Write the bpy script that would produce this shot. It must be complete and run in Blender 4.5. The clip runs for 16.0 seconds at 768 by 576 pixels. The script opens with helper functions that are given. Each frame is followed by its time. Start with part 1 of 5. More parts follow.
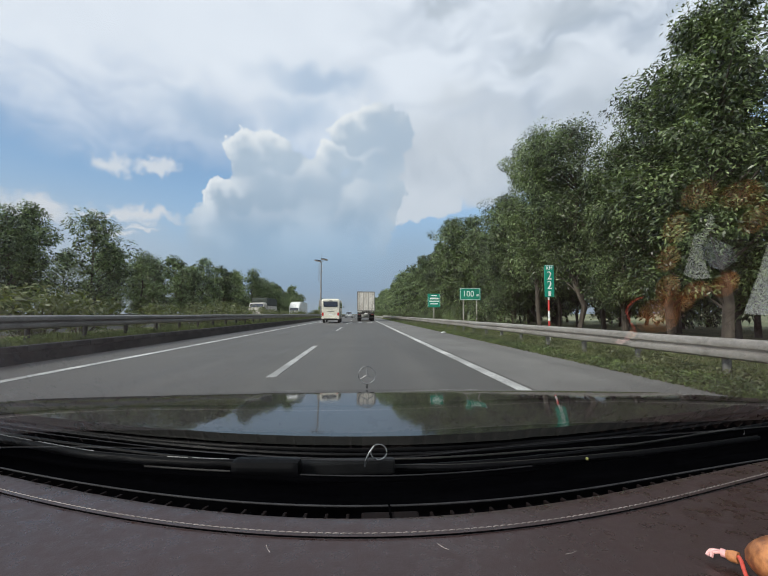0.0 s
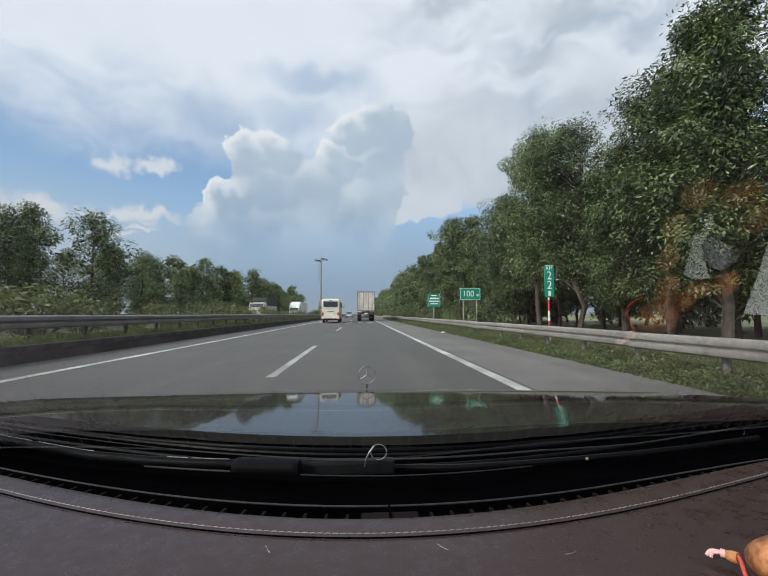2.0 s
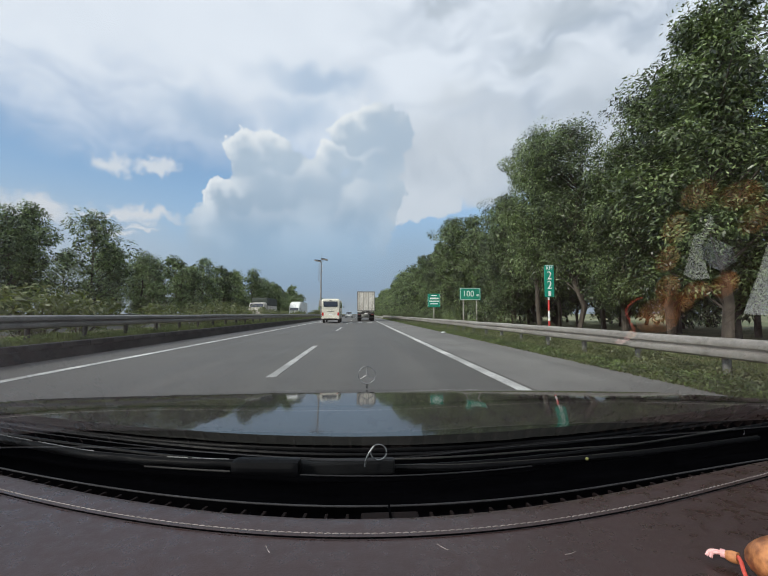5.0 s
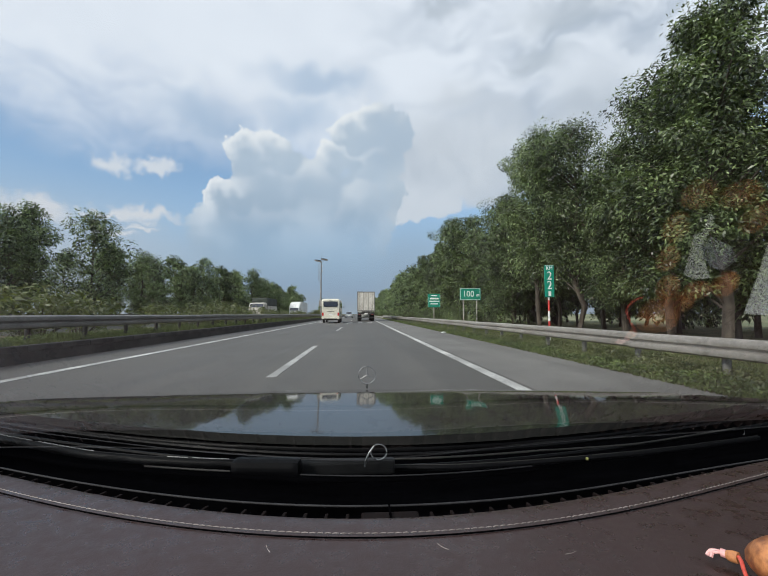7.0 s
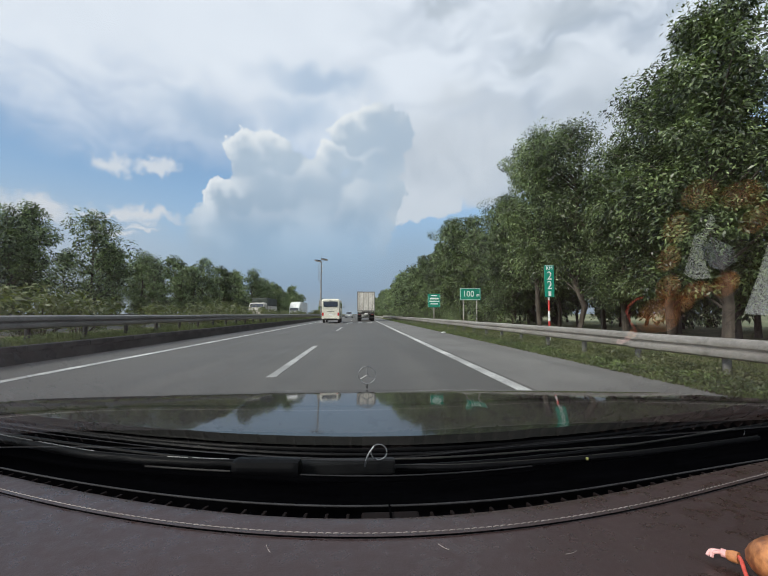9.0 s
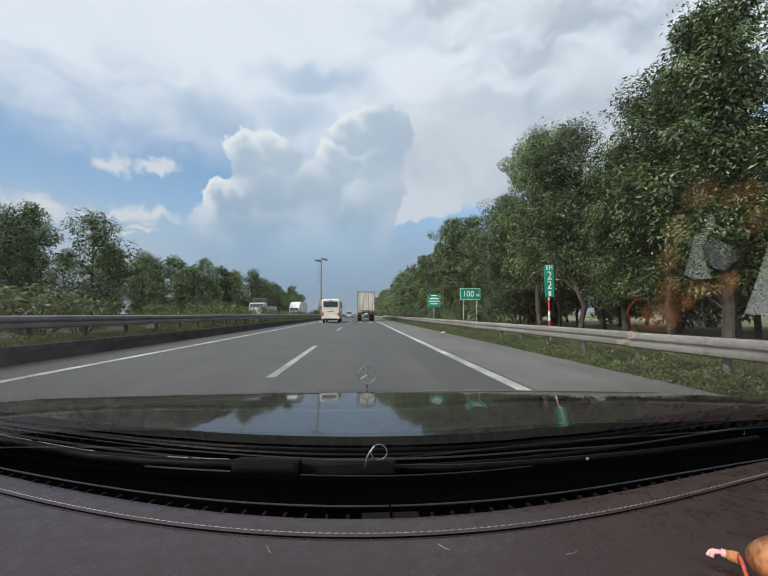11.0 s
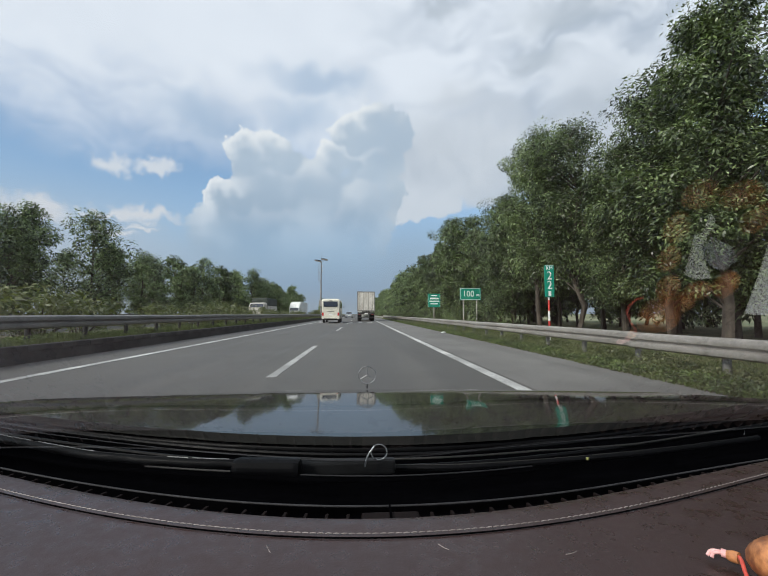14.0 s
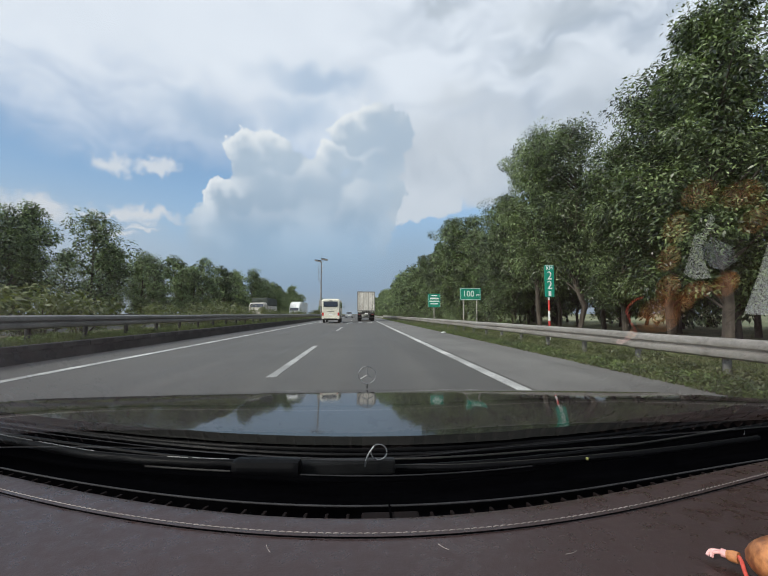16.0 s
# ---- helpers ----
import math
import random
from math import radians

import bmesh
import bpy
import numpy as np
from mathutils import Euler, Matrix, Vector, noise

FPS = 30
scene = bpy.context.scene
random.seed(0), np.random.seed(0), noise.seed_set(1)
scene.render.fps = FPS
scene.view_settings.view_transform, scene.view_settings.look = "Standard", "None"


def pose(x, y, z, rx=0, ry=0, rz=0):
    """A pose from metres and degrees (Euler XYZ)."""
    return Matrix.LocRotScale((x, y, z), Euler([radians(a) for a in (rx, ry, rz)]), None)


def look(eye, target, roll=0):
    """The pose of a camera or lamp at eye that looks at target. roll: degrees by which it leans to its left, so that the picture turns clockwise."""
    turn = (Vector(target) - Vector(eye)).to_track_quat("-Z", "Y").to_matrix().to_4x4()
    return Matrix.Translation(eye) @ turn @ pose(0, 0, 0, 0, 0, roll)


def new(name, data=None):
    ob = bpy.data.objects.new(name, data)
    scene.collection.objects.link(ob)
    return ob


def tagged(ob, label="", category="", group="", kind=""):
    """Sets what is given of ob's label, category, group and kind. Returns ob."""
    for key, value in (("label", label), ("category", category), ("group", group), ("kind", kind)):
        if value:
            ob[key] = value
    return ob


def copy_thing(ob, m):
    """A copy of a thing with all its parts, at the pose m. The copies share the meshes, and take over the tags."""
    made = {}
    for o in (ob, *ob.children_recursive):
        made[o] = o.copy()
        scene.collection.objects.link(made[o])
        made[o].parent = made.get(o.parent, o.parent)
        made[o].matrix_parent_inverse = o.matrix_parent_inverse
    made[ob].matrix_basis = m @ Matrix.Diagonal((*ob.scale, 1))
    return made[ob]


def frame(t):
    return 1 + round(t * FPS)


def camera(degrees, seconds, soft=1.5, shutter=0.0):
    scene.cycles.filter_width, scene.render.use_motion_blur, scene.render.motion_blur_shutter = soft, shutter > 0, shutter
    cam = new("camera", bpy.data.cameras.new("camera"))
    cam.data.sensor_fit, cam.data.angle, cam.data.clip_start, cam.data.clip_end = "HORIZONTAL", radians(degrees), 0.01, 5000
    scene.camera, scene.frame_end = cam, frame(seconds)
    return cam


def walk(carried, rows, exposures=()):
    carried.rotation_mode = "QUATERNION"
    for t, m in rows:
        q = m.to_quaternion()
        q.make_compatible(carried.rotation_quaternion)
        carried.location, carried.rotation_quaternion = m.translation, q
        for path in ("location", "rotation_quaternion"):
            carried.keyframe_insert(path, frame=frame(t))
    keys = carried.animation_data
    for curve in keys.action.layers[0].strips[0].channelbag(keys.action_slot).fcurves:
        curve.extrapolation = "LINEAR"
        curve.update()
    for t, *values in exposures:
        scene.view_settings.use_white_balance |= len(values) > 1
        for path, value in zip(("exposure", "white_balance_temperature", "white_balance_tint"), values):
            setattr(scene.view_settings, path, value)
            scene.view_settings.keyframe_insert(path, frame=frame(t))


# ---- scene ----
# The camera rides behind the windscreen of a car that stands in the right-hand lane of a motorway.
# x to the right, y along the road, z up from the asphalt.
cam = camera(86.0, 16.0, soft=1.1)
walk(cam, [
    (0.0, pose(0.0000, 0.000, 1.0200, 93.60, 0.00, -3.22)),
    (4.0, pose(0.0003, 0.000, 1.0203, 93.59, 0.01, -3.22)),
    (8.0, pose(0.0000, 0.000, 1.0199, 93.61, -0.01, -3.21)),
    (12.0, pose(-0.0003, 0.000, 1.0202, 93.60, 0.01, -3.21)),
    (16.0, pose(0.0000, 0.000, 1.0200, 93.60, 0.00, -3.20)),
], exposures=[(0.0, 0.0), (16.0, 0.0)])

SKY_STRENGTH = 0.1
SUN_FROM = Vector((-0.64, -0.52, 0.56)).normalized()
SUN_POWER = 3.3


# ---- node helpers ----
class Net:
    """A small writer of node trees."""

    def __init__(self, tree):
        self.tree = tree
        self.tree.nodes.clear()

    def node(self, kind):
        return self.tree.nodes.new(kind)

    def plug(self, value, socket):
        if isinstance(value, bpy.types.NodeSocket):
            self.tree.links.new(value, socket)
        elif value is not None:
            socket.default_value = value

    def math(self, op, a, b=None, c=None, clamp=False):
        n = self.node("ShaderNodeMath")
        n.operation, n.use_clamp = op, clamp
        for i, v in enumerate((a, b, c)):
            self.plug(v, n.inputs[i])
        return n.outputs[0]

    def vec(self, op, a, b=None, scale=None):
        n = self.node("ShaderNodeVectorMath")
        n.operation = op
        self.plug(a, n.inputs[0])
        self.plug(b, n.inputs[1])
        self.plug(scale, n.inputs[3])
        return n.outputs["Value" if op in ("LENGTH", "DOT_PRODUCT", "DISTANCE") else "Vector"]

    def noise(self, vector, scale, detail=3.0, rough=0.5, colour=False):
        n = self.node("ShaderNodeTexNoise")
        self.plug(vector, n.inputs["Vector"])
        n.inputs["Scale"].default_value, n.inputs["Detail"].default_value = scale, detail
        n.inputs["Roughness"].default_value = rough
        return n.outputs["Color" if colour else "Fac"]

    def smooth(self, value, low, high, to_low=0.0, to_high=1.0):
        n = self.node("ShaderNodeMapRange")
        n.interpolation_type = "SMOOTHSTEP"
        self.plug(value, n.inputs["Value"])
        for key, v in (("From Min", low), ("From Max", high), ("To Min", to_low), ("To Max", to_high)):
            n.inputs[key].default_value = v
        return n.outputs["Result"]

    def mix(self, fac, a, b, mode="MIX"):
        n = self.node("ShaderNodeMix")
        n.data_type, n.blend_type = "RGBA", mode
        self.plug(fac, n.inputs["Factor"])
        for v, i in ((a, 6), (b, 7)):
            self.plug((*v, 1.0) if isinstance(v, tuple) and len(v) == 3 else v, n.inputs[i])
        return n.outputs[2]

    def bump(self, height, strength, distance):
        n = self.node("ShaderNodeBump")
        self.plug(height, n.inputs["Height"])
        n.inputs["Strength"].default_value, n.inputs["Distance"].default_value = strength, distance
        return n.outputs["Normal"]


# ---- sky and sun ----
def build_world():
    world = bpy.data.worlds.new("sky")
    scene.world = world
    world.use_nodes = True
    n = Net(world.node_tree)
    way = n.node("ShaderNodeTexCoord").outputs["Generated"]
    xyz = n.node("ShaderNodeSeparateXYZ")
    n.plug(way, xyz.inputs[0])
    up = xyz.outputs["Z"]
    sky = n.node("ShaderNodeTexSky")
    sky.sky_type, sky.sun_disc = "NISHITA", False
    sky.sun_elevation = math.asin(SUN_FROM.z)
    sky.sun_rotation = math.atan2(SUN_FROM.x, SUN_FROM.y)
    sky.air_density, sky.dust_density, sky.ozone_density = 1.0, 1.6, 1.2
    k = 1.0 / SKY_STRENGTH

    def tone(r, g, b):
        return (r * k, g * k, b * k)

    half = (0.5, 0.5, 0.5)
    coarse = n.vec("SUBTRACT", n.noise(way, 6.0, 2.0, 0.5, True), half)
    middle = n.vec("SUBTRACT", n.noise(way, 16.0, 3.0, 0.55, True), half)
    fine = n.vec("SUBTRACT", n.noise(way, 36.0, 5.0, 0.62, True), half)

    def stirred(a, b, c):
        p = n.vec("ADD", way, n.vec("SCALE", coarse, None, a))
        return n.vec("ADD", n.vec("ADD", p, n.vec("SCALE", middle, None, b)), n.vec("SCALE", fine, None, c))

    puffy, wispy, soft = stirred(0.022, 0.044, 0.042), stirred(0.10, 0.06, 0.04), stirred(0.02, 0.055, 0.060)

    def heap(place, blobs, blend=0.10):
        """1 at the middle of the nearest blob, 0 at its rim; a blob is (x, z, width, height) on the front half of the sky."""
        best = None
        for x, z, rx, rz in blobs:
            y = math.sqrt(max(0.05, 1 - x * x - z * z))
            off = n.vec("MULTIPLY", n.vec("SUBTRACT", place, (x, y, z)), (1 / rx, 1.4, 1 / rz))
            one = n.math("SUBTRACT", 1.0, n.vec("LENGTH", off))
            best = one if best is None else n.math("SMOOTH_MAX", best, one, blend)
        return best

    # clear air, paler towards the horizon
    colour = n.mix(1.0, sky.outputs[0], (1.72, 1.84, 1.86), "MULTIPLY")
    colour = n.mix(n.smooth(up, 0.34, 0.02), colour, tone(0.285, 0.43, 0.64))
    # thin bright veil overhead, drawn out in streaks
    stretched = n.vec("MULTIPLY", stirred(0.14, 0.05, 0.015), (1.3, 1.1, 3.4))
    streaks = n.noise(stretched, 2.0, 6.0, 0.60)
    lift = n.math("ADD", up, n.math("MULTIPLY", n.math("SUBTRACT", streaks, 0.5), 0.40))
    lift = n.math("ADD", lift, n.math("MULTIPLY", xyz.outputs["X"], 0.07))
    veil = n.smooth(lift, 0.26, 0.46)
    shade = n.smooth(n.noise(stretched, 3.4, 6.0, 0.58), 0.42, 0.66)
    grey = n.math("MULTIPLY", shade, n.smooth(xyz.outputs["X"], -0.2, 0.45, 0.10, 0.9))
    colour = n.mix(n.math("MULTIPLY", veil, 0.97), colour, n.mix(grey, tone(0.83, 0.89, 0.98), tone(0.47, 0.55, 0.665)))
    # paler, milky air low on the open side
    low_left = n.math("MULTIPLY", n.smooth(up, 0.30, 0.10), n.smooth(xyz.outputs["X"], -0.22, -0.60))
    colour = n.mix(n.math("MULTIPLY", low_left, 0.8), colour, tone(0.52, 0.60, 0.70))
    # grey smudges and blue gaps in the veil
    gaps = heap(wispy, [(-0.090, 0.500, 0.11, 0.030), (-0.125, 0.430, 0.075, 0.045), (-0.316, 0.401, 0.10, 0.040)])
    colour = n.mix(n.smooth(gaps, -0.6, 0.9, 0.0, 0.66), colour, tone(0.36, 0.50, 0.69))
    smudges = heap(soft, [(0.352, 0.513, 0.055, 0.030), (0.161, 0.614, 0.05, 0.016), (0.389, 0.573, 0.10, 0.032)])
    # soft pale air under the bank
    colour = n.mix(n.math("MULTIPLY", n.smooth(up, 0.32, 0.12), n.smooth(xyz.outputs["X"], -0.02, 0.10, 0.0, 0.75)), colour, tone(0.34, 0.46, 0.61))
    # broad pale bank
    bank = heap(wispy, [(0.160, 0.351, 0.118, 0.130), (0.296, 0.371, 0.157, 0.155), (0.464, 0.383, 0.153, 0.183), (0.142, 0.245, 0.101, 0.046), (0.204, 0.469, 0.119, 0.065)])
    pale = n.mix(n.smooth(n.noise(wispy, 4.0, 4.0, 0.6), 0.40, 0.66), tone(0.66, 0.715, 0.79), tone(0.53, 0.595, 0.68))
    edge = n.mix(n.smooth(up, 0.34, 0.50), n.smooth(bank, 0.0, 0.22, 0.0, 0.94), n.smooth(bank, 0.0, 1.0, 0.0, 0.7))
    colour = n.mix(edge, colour, pale)
    colour = n.mix(n.smooth(smudges, -0.5, 1.0, 0.0, 0.6), colour, tone(0.45, 0.52, 0.60))
    # small puffs and a low streak
    puffs = heap(soft, [(-0.488, 0.300, 0.042, 0.024), (-0.417, 0.308, 0.046, 0.021), (-0.505, 0.306, 0.020, 0.015)])
    thin = heap(soft, [(-0.457, 0.207, 0.100, 0.020), (-0.508, 0.205, 0.055, 0.010), (-0.462, 0.180, 0.050, 0.010), (-0.591, 0.207, 0.045, 0.024),
                       (-0.604, 0.188, 0.075, 0.030), (-0.500, 0.157, 0.045, 0.014)])
    colour = n.mix(n.smooth(puffs, -0.05, 0.7, 0.0, 0.85), colour, tone(0.74, 0.78, 0.84))
    colour = n.mix(n.smooth(thin, -0.05, 0.8, 0.0, 0.85), colour, tone(0.74, 0.76, 0.80))
    # towering heap, lit from above on its left side, its foot lost in haze
    shapes = [(-0.251, 0.354, 0.047, 0.043), (-0.192, 0.364, 0.051, 0.042), (-0.313, 0.258, 0.030, 0.044), (-0.280, 0.263, 0.034, 0.039), (-0.214, 0.298, 0.075, 0.062),
              (-0.295, 0.188, 0.082, 0.079), (-0.133, 0.290, 0.102, 0.074), (-0.022, 0.413, 0.049, 0.039), (0.030, 0.432, 0.053, 0.043), (0.071, 0.404, 0.047, 0.048),
              (0.036, 0.353, 0.070, 0.061), (-0.054, 0.356, 0.059, 0.034), (0.055, 0.284, 0.048, 0.059), (-0.158, 0.174, 0.232, 0.120), (-0.009, 0.234, 0.098, 0.097)]
    tower = heap(puffy, shapes, 0.12)
    lee = heap(n.vec("ADD", puffy, (-0.014, 0.0, 0.020)), shapes, 0.12)
    lit = n.smooth(n.math("SUBTRACT", tower, lee), -0.08, 0.50)
    lit = n.math("MULTIPLY", lit, n.smooth(tower, 0.85, 0.05))
    lit = n.math("MULTIPLY", lit, n.smooth(xyz.outputs["X"], 0.08, 0.0, 0.4, 1.0))
    deep = n.mix(n.smooth(up, 0.12, 0.36), tone(0.30, 0.40, 0.52), tone(0.46, 0.565, 0.685))
    deep = n.mix(n.smooth(n.noise(puffy, 9.0, 3.0, 0.55), 0.40, 0.66, 0.0, 0.6), deep, tone(0.56, 0.655, 0.755))
    shy = n.math("MULTIPLY", n.smooth(xyz.outputs["X"], -0.02, 0.06), n.smooth(up, 0.30, 0.38))
    deep = n.mix(n.math("MULTIPLY", shy, 0.55), deep, tone(0.40, 0.51, 0.645))
    body = n.mix(lit, deep, tone(0.86, 0.895, 0.93))
    cover = n.math("MULTIPLY", n.smooth(tower, 0.0, 0.09), n.smooth(up, 0.06, 0.27))
    colour = n.mix(n.math("MULTIPLY", cover, 0.92), colour, body)
    # haze on the horizon
    colour = n.mix(n.smooth(up, 0.22, 0.0, 0.0, 0.7), colour, n.mix(n.smooth(xyz.outputs["X"], -0.15, -0.5), tone(0.305, 0.385, 0.475), tone(0.47, 0.54, 0.62)))
    colour = n.mix(n.smooth(up, 0.07, 0.0, 0.0, 0.6), colour, tone(0.345, 0.395, 0.445))
    # the veil brightens towards the hidden sun, behind and to the side
    near_sun = n.vec("DOT_PRODUCT", way, tuple(SUN_FROM))
    colour = n.mix(1.0, colour, n.mix(n.smooth(near_sun, 0.30, 0.98), (1.0, 1.0, 1.0), (1.7, 1.68, 1.6)), "MULTIPLY")
    back = n.node("ShaderNodeBackground")
    n.plug(colour, back.inputs["Color"])
    back.inputs["Strength"].default_value = SKY_STRENGTH
    out = n.node("ShaderNodeOutputWorld")
    n.plug(back.outputs[0], out.inputs["Surface"])


build_world()
sun = new("sun", bpy.data.lights.new("sun", "SUN"))
sun.data.energy, sun.data.angle, sun.data.color = SUN_POWER, radians(4.0), (1.0, 0.95, 0.87)
sun.matrix_world = look(SUN_FROM * 100, (0, 0, 0))


# ---- materials ----
def surface(name, dark, light, rough=0.7, metal=0.0, scales=(1.0, 25.0), bump=0.0, bump_scale=60.0, bump_depth=0.004,
            coat=0.0, stretch=(1, 1, 1), rough_spread=0.1, per_piece=0.0, shine=0.5):
    """A plain surface: two colours mixed by noise at two scales, uneven gloss and fine relief."""
    m = bpy.data.materials.new(name)
    m.use_nodes = True
    n = Net(m.node_tree)
    at = n.vec("MULTIPLY", n.node("ShaderNodeTexCoord").outputs["Object"], stretch)
    big, small = n.noise(at, scales[0], 4.0, 0.6), n.noise(at, scales[1], 3.0, 0.6)
    fac = n.smooth(n.math("ADD", n.math("MULTIPLY", big, 0.6), n.math("MULTIPLY", small, 0.4)), 0.36, 0.64)
    colour = n.mix(fac, dark, light)
    if per_piece:
        chance = n.node("ShaderNodeObjectInfo").outputs["Random"]
        colour = n.mix(1.0, colour, n.mix(chance, (1 - per_piece,) * 3, (1 + per_piece,) * 3), "MULTIPLY")
    b = n.node("ShaderNodeBsdfPrincipled")
    n.plug(colour, b.inputs["Base Color"])
    n.plug(n.smooth(small, 0.3, 0.7, rough - rough_spread, min(1.0, rough + rough_spread)), b.inputs["Roughness"])
    b.inputs["Metallic"].default_value, b.inputs["Specular IOR Level"].default_value = metal, shine
    b.inputs["Coat Weight"].default_value, b.inputs["Coat Roughness"].default_value = coat, 0.03
    if bump:
        n.plug(n.bump(n.noise(at, bump_scale, 3.0, 0.6), bump, bump_depth), b.inputs["Normal"])
    n.plug(b.outputs[0], n.node("ShaderNodeOutputMaterial").inputs[0])
    return m


def foliage(name, dark, light, through_light=0.25, rough=0.5, bias=1.0):
    """Leaves: each island of the mesh has its own tone from dark to light, some light comes through."""
    m = bpy.data.materials.new(name)
    m.use_nodes = True
    n = Net(m.node_tree)
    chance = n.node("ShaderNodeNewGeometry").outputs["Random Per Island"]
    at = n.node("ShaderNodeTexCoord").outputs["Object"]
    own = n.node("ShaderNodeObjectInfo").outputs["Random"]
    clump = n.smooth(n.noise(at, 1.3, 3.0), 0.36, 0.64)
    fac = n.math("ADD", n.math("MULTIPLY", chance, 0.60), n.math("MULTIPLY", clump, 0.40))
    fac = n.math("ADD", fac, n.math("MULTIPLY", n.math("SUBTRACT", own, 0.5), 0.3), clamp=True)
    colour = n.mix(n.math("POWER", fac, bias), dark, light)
    b = n.node("ShaderNodeBsdfPrincipled")
    n.plug(colour, b.inputs["Base Color"])
    b.inputs["Roughness"].default_value = rough
    t = n.node("ShaderNodeBsdfTranslucent")
    n.plug(n.mix(1.0, colour, (1.3, 1.5, 0.6), "MULTIPLY"), t.inputs["Color"])
    s = n.node("ShaderNodeMixShader")
    s.inputs[0].default_value = through_light
    n.plug(b.outputs[0], s.inputs[1])
    n.plug(t.outputs[0], s.inputs[2])
    n.plug(s.outputs[0], n.node("ShaderNodeOutputMaterial").inputs[0])
    return m


def asphalt(name, dark, light, tracks):
    """Worn asphalt: aggregate, long wheel tracks and oil along the lanes, cracks and patches."""
    m = bpy.data.materials.new(name)
    m.use_nodes = True
    n = Net(m.node_tree)
    at = n.node("ShaderNodeTexCoord").outputs["Object"]
    long = n.noise(n.vec("MULTIPLY", at, (1.6, 0.025, 1.0)), 1.0, 4.0, 0.55)
    blot = n.noise(at, 0.35, 5.0, 0.6)
    grit = n.noise(at, 90.0, 2.0, 0.7)
    fac = n.math("ADD", n.math("MULTIPLY", long, tracks), n.math("MULTIPLY", blot, 0.8 - tracks))
    fac = n.smooth(n.math("ADD", fac, n.math("MULTIPLY", grit, 0.2)), 0.38, 0.62)
    colour = n.mix(fac, dark, light)
    b = n.node("ShaderNodeBsdfPrincipled")
    n.plug(colour, b.inputs["Base Color"])
    n.plug(n.smooth(long, 0.3, 0.7, 0.62, 0.82), b.inputs["Roughness"])
    n.plug(n.bump(grit, 0.6, 0.004), b.inputs["Normal"])
    n.plug(b.outputs[0], n.node("ShaderNodeOutputMaterial").inputs[0])
    return m


def clear_glass(name, tint, gloss):
    m = bpy.data.materials.new(name)
    m.use_nodes = True
    n = Net(m.node_tree)
    t = n.node("ShaderNodeBsdfTransparent")
    t.inputs["Color"].default_value = (*tint, 1)
    g = n.node("ShaderNodeBsdfGlossy")
    g.inputs["Roughness"].default_value = 0.0
    f = n.node("ShaderNodeFresnel")
    f.inputs["IOR"].default_value = gloss
    s = n.node("ShaderNodeMixShader")
    n.plug(f.outputs[0], s.inputs[0])
    n.plug(t.outputs[0], s.inputs[1])
    n.plug(g.outputs[0], s.inputs[2])
    n.plug(s.outputs[0], n.node("ShaderNodeOutputMaterial").inputs[0])
    return m


ASPHALT = asphalt("asphalt", (0.066, 0.064, 0.060), (0.100, 0.097, 0.091), 0.5)
SHOULDER = asphalt("shoulder_asphalt", (0.115, 0.112, 0.106), (0.175, 0.170, 0.160), 0.25)
DASH_PAINT = surface("dull_road_paint", (0.20, 0.20, 0.19), (0.46, 0.46, 0.445), 0.7, scales=(0.9, 14.0), bump=0.3, bump_scale=90)
PAINT = surface("road_paint", (0.26, 0.26, 0.25), (0.60, 0.60, 0.58), 0.65, scales=(0.8, 18.0), bump=0.3, bump_scale=90)
SOIL = surface("soil", (0.10, 0.085, 0.055), (0.19, 0.16, 0.10), 0.95, scales=(0.15, 4.0), bump=0.6, bump_scale=8, bump_depth=0.04)
FIELD = surface("field", (0.07, 0.10, 0.035), (0.22, 0.21, 0.12), 0.95, scales=(0.03, 1.2), bump=0.5, bump_scale=5, bump_depth=0.05)
VERGE = surface("verge_soil", (0.06, 0.075, 0.025), (0.16, 0.15, 0.07), 0.95, scales=(0.7, 9.0), bump=0.8, bump_scale=14, bump_depth=0.04)
# Near-black tone shared by the kerbs and the median rail posts.
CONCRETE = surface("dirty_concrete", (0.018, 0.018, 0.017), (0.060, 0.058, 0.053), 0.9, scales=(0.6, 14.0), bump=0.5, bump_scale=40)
ZINC = surface("galvanised_steel", (0.245, 0.228, 0.205), (0.39, 0.365, 0.335), 0.55, 0.35, scales=(0.5, 12.0), bump=0.15, bump_scale=30, per_piece=0.08)
# Darker steel: weathered parts, and shade put into the median rail and posts.
ZINC_DULL_SHADED = surface("weathered_steel", (0.13, 0.13, 0.125), (0.24, 0.235, 0.22), 0.6, 0.3, scales=(0.7, 15.0), bump=0.2, bump_scale=30)
BARK = surface("bark", (0.032, 0.025, 0.019), (0.100, 0.082, 0.065), 0.9, scales=(1.5, 14.0), stretch=(1, 1, 0.25), bump=0.8, bump_scale=20, bump_depth=0.02)
# Near-black to pale range puts crown shade and sunlit specks into the leaf colour.
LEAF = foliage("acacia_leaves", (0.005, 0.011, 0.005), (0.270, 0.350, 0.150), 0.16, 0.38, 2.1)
# Same painted contrast, lightened overall to stand in for distance haze.
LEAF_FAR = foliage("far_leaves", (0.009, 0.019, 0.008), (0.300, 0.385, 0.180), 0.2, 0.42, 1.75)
LEAF_DRY = foliage("shrub_leaves", (0.035, 0.048, 0.020), (0.19, 0.205, 0.095), 0.25, 0.45)
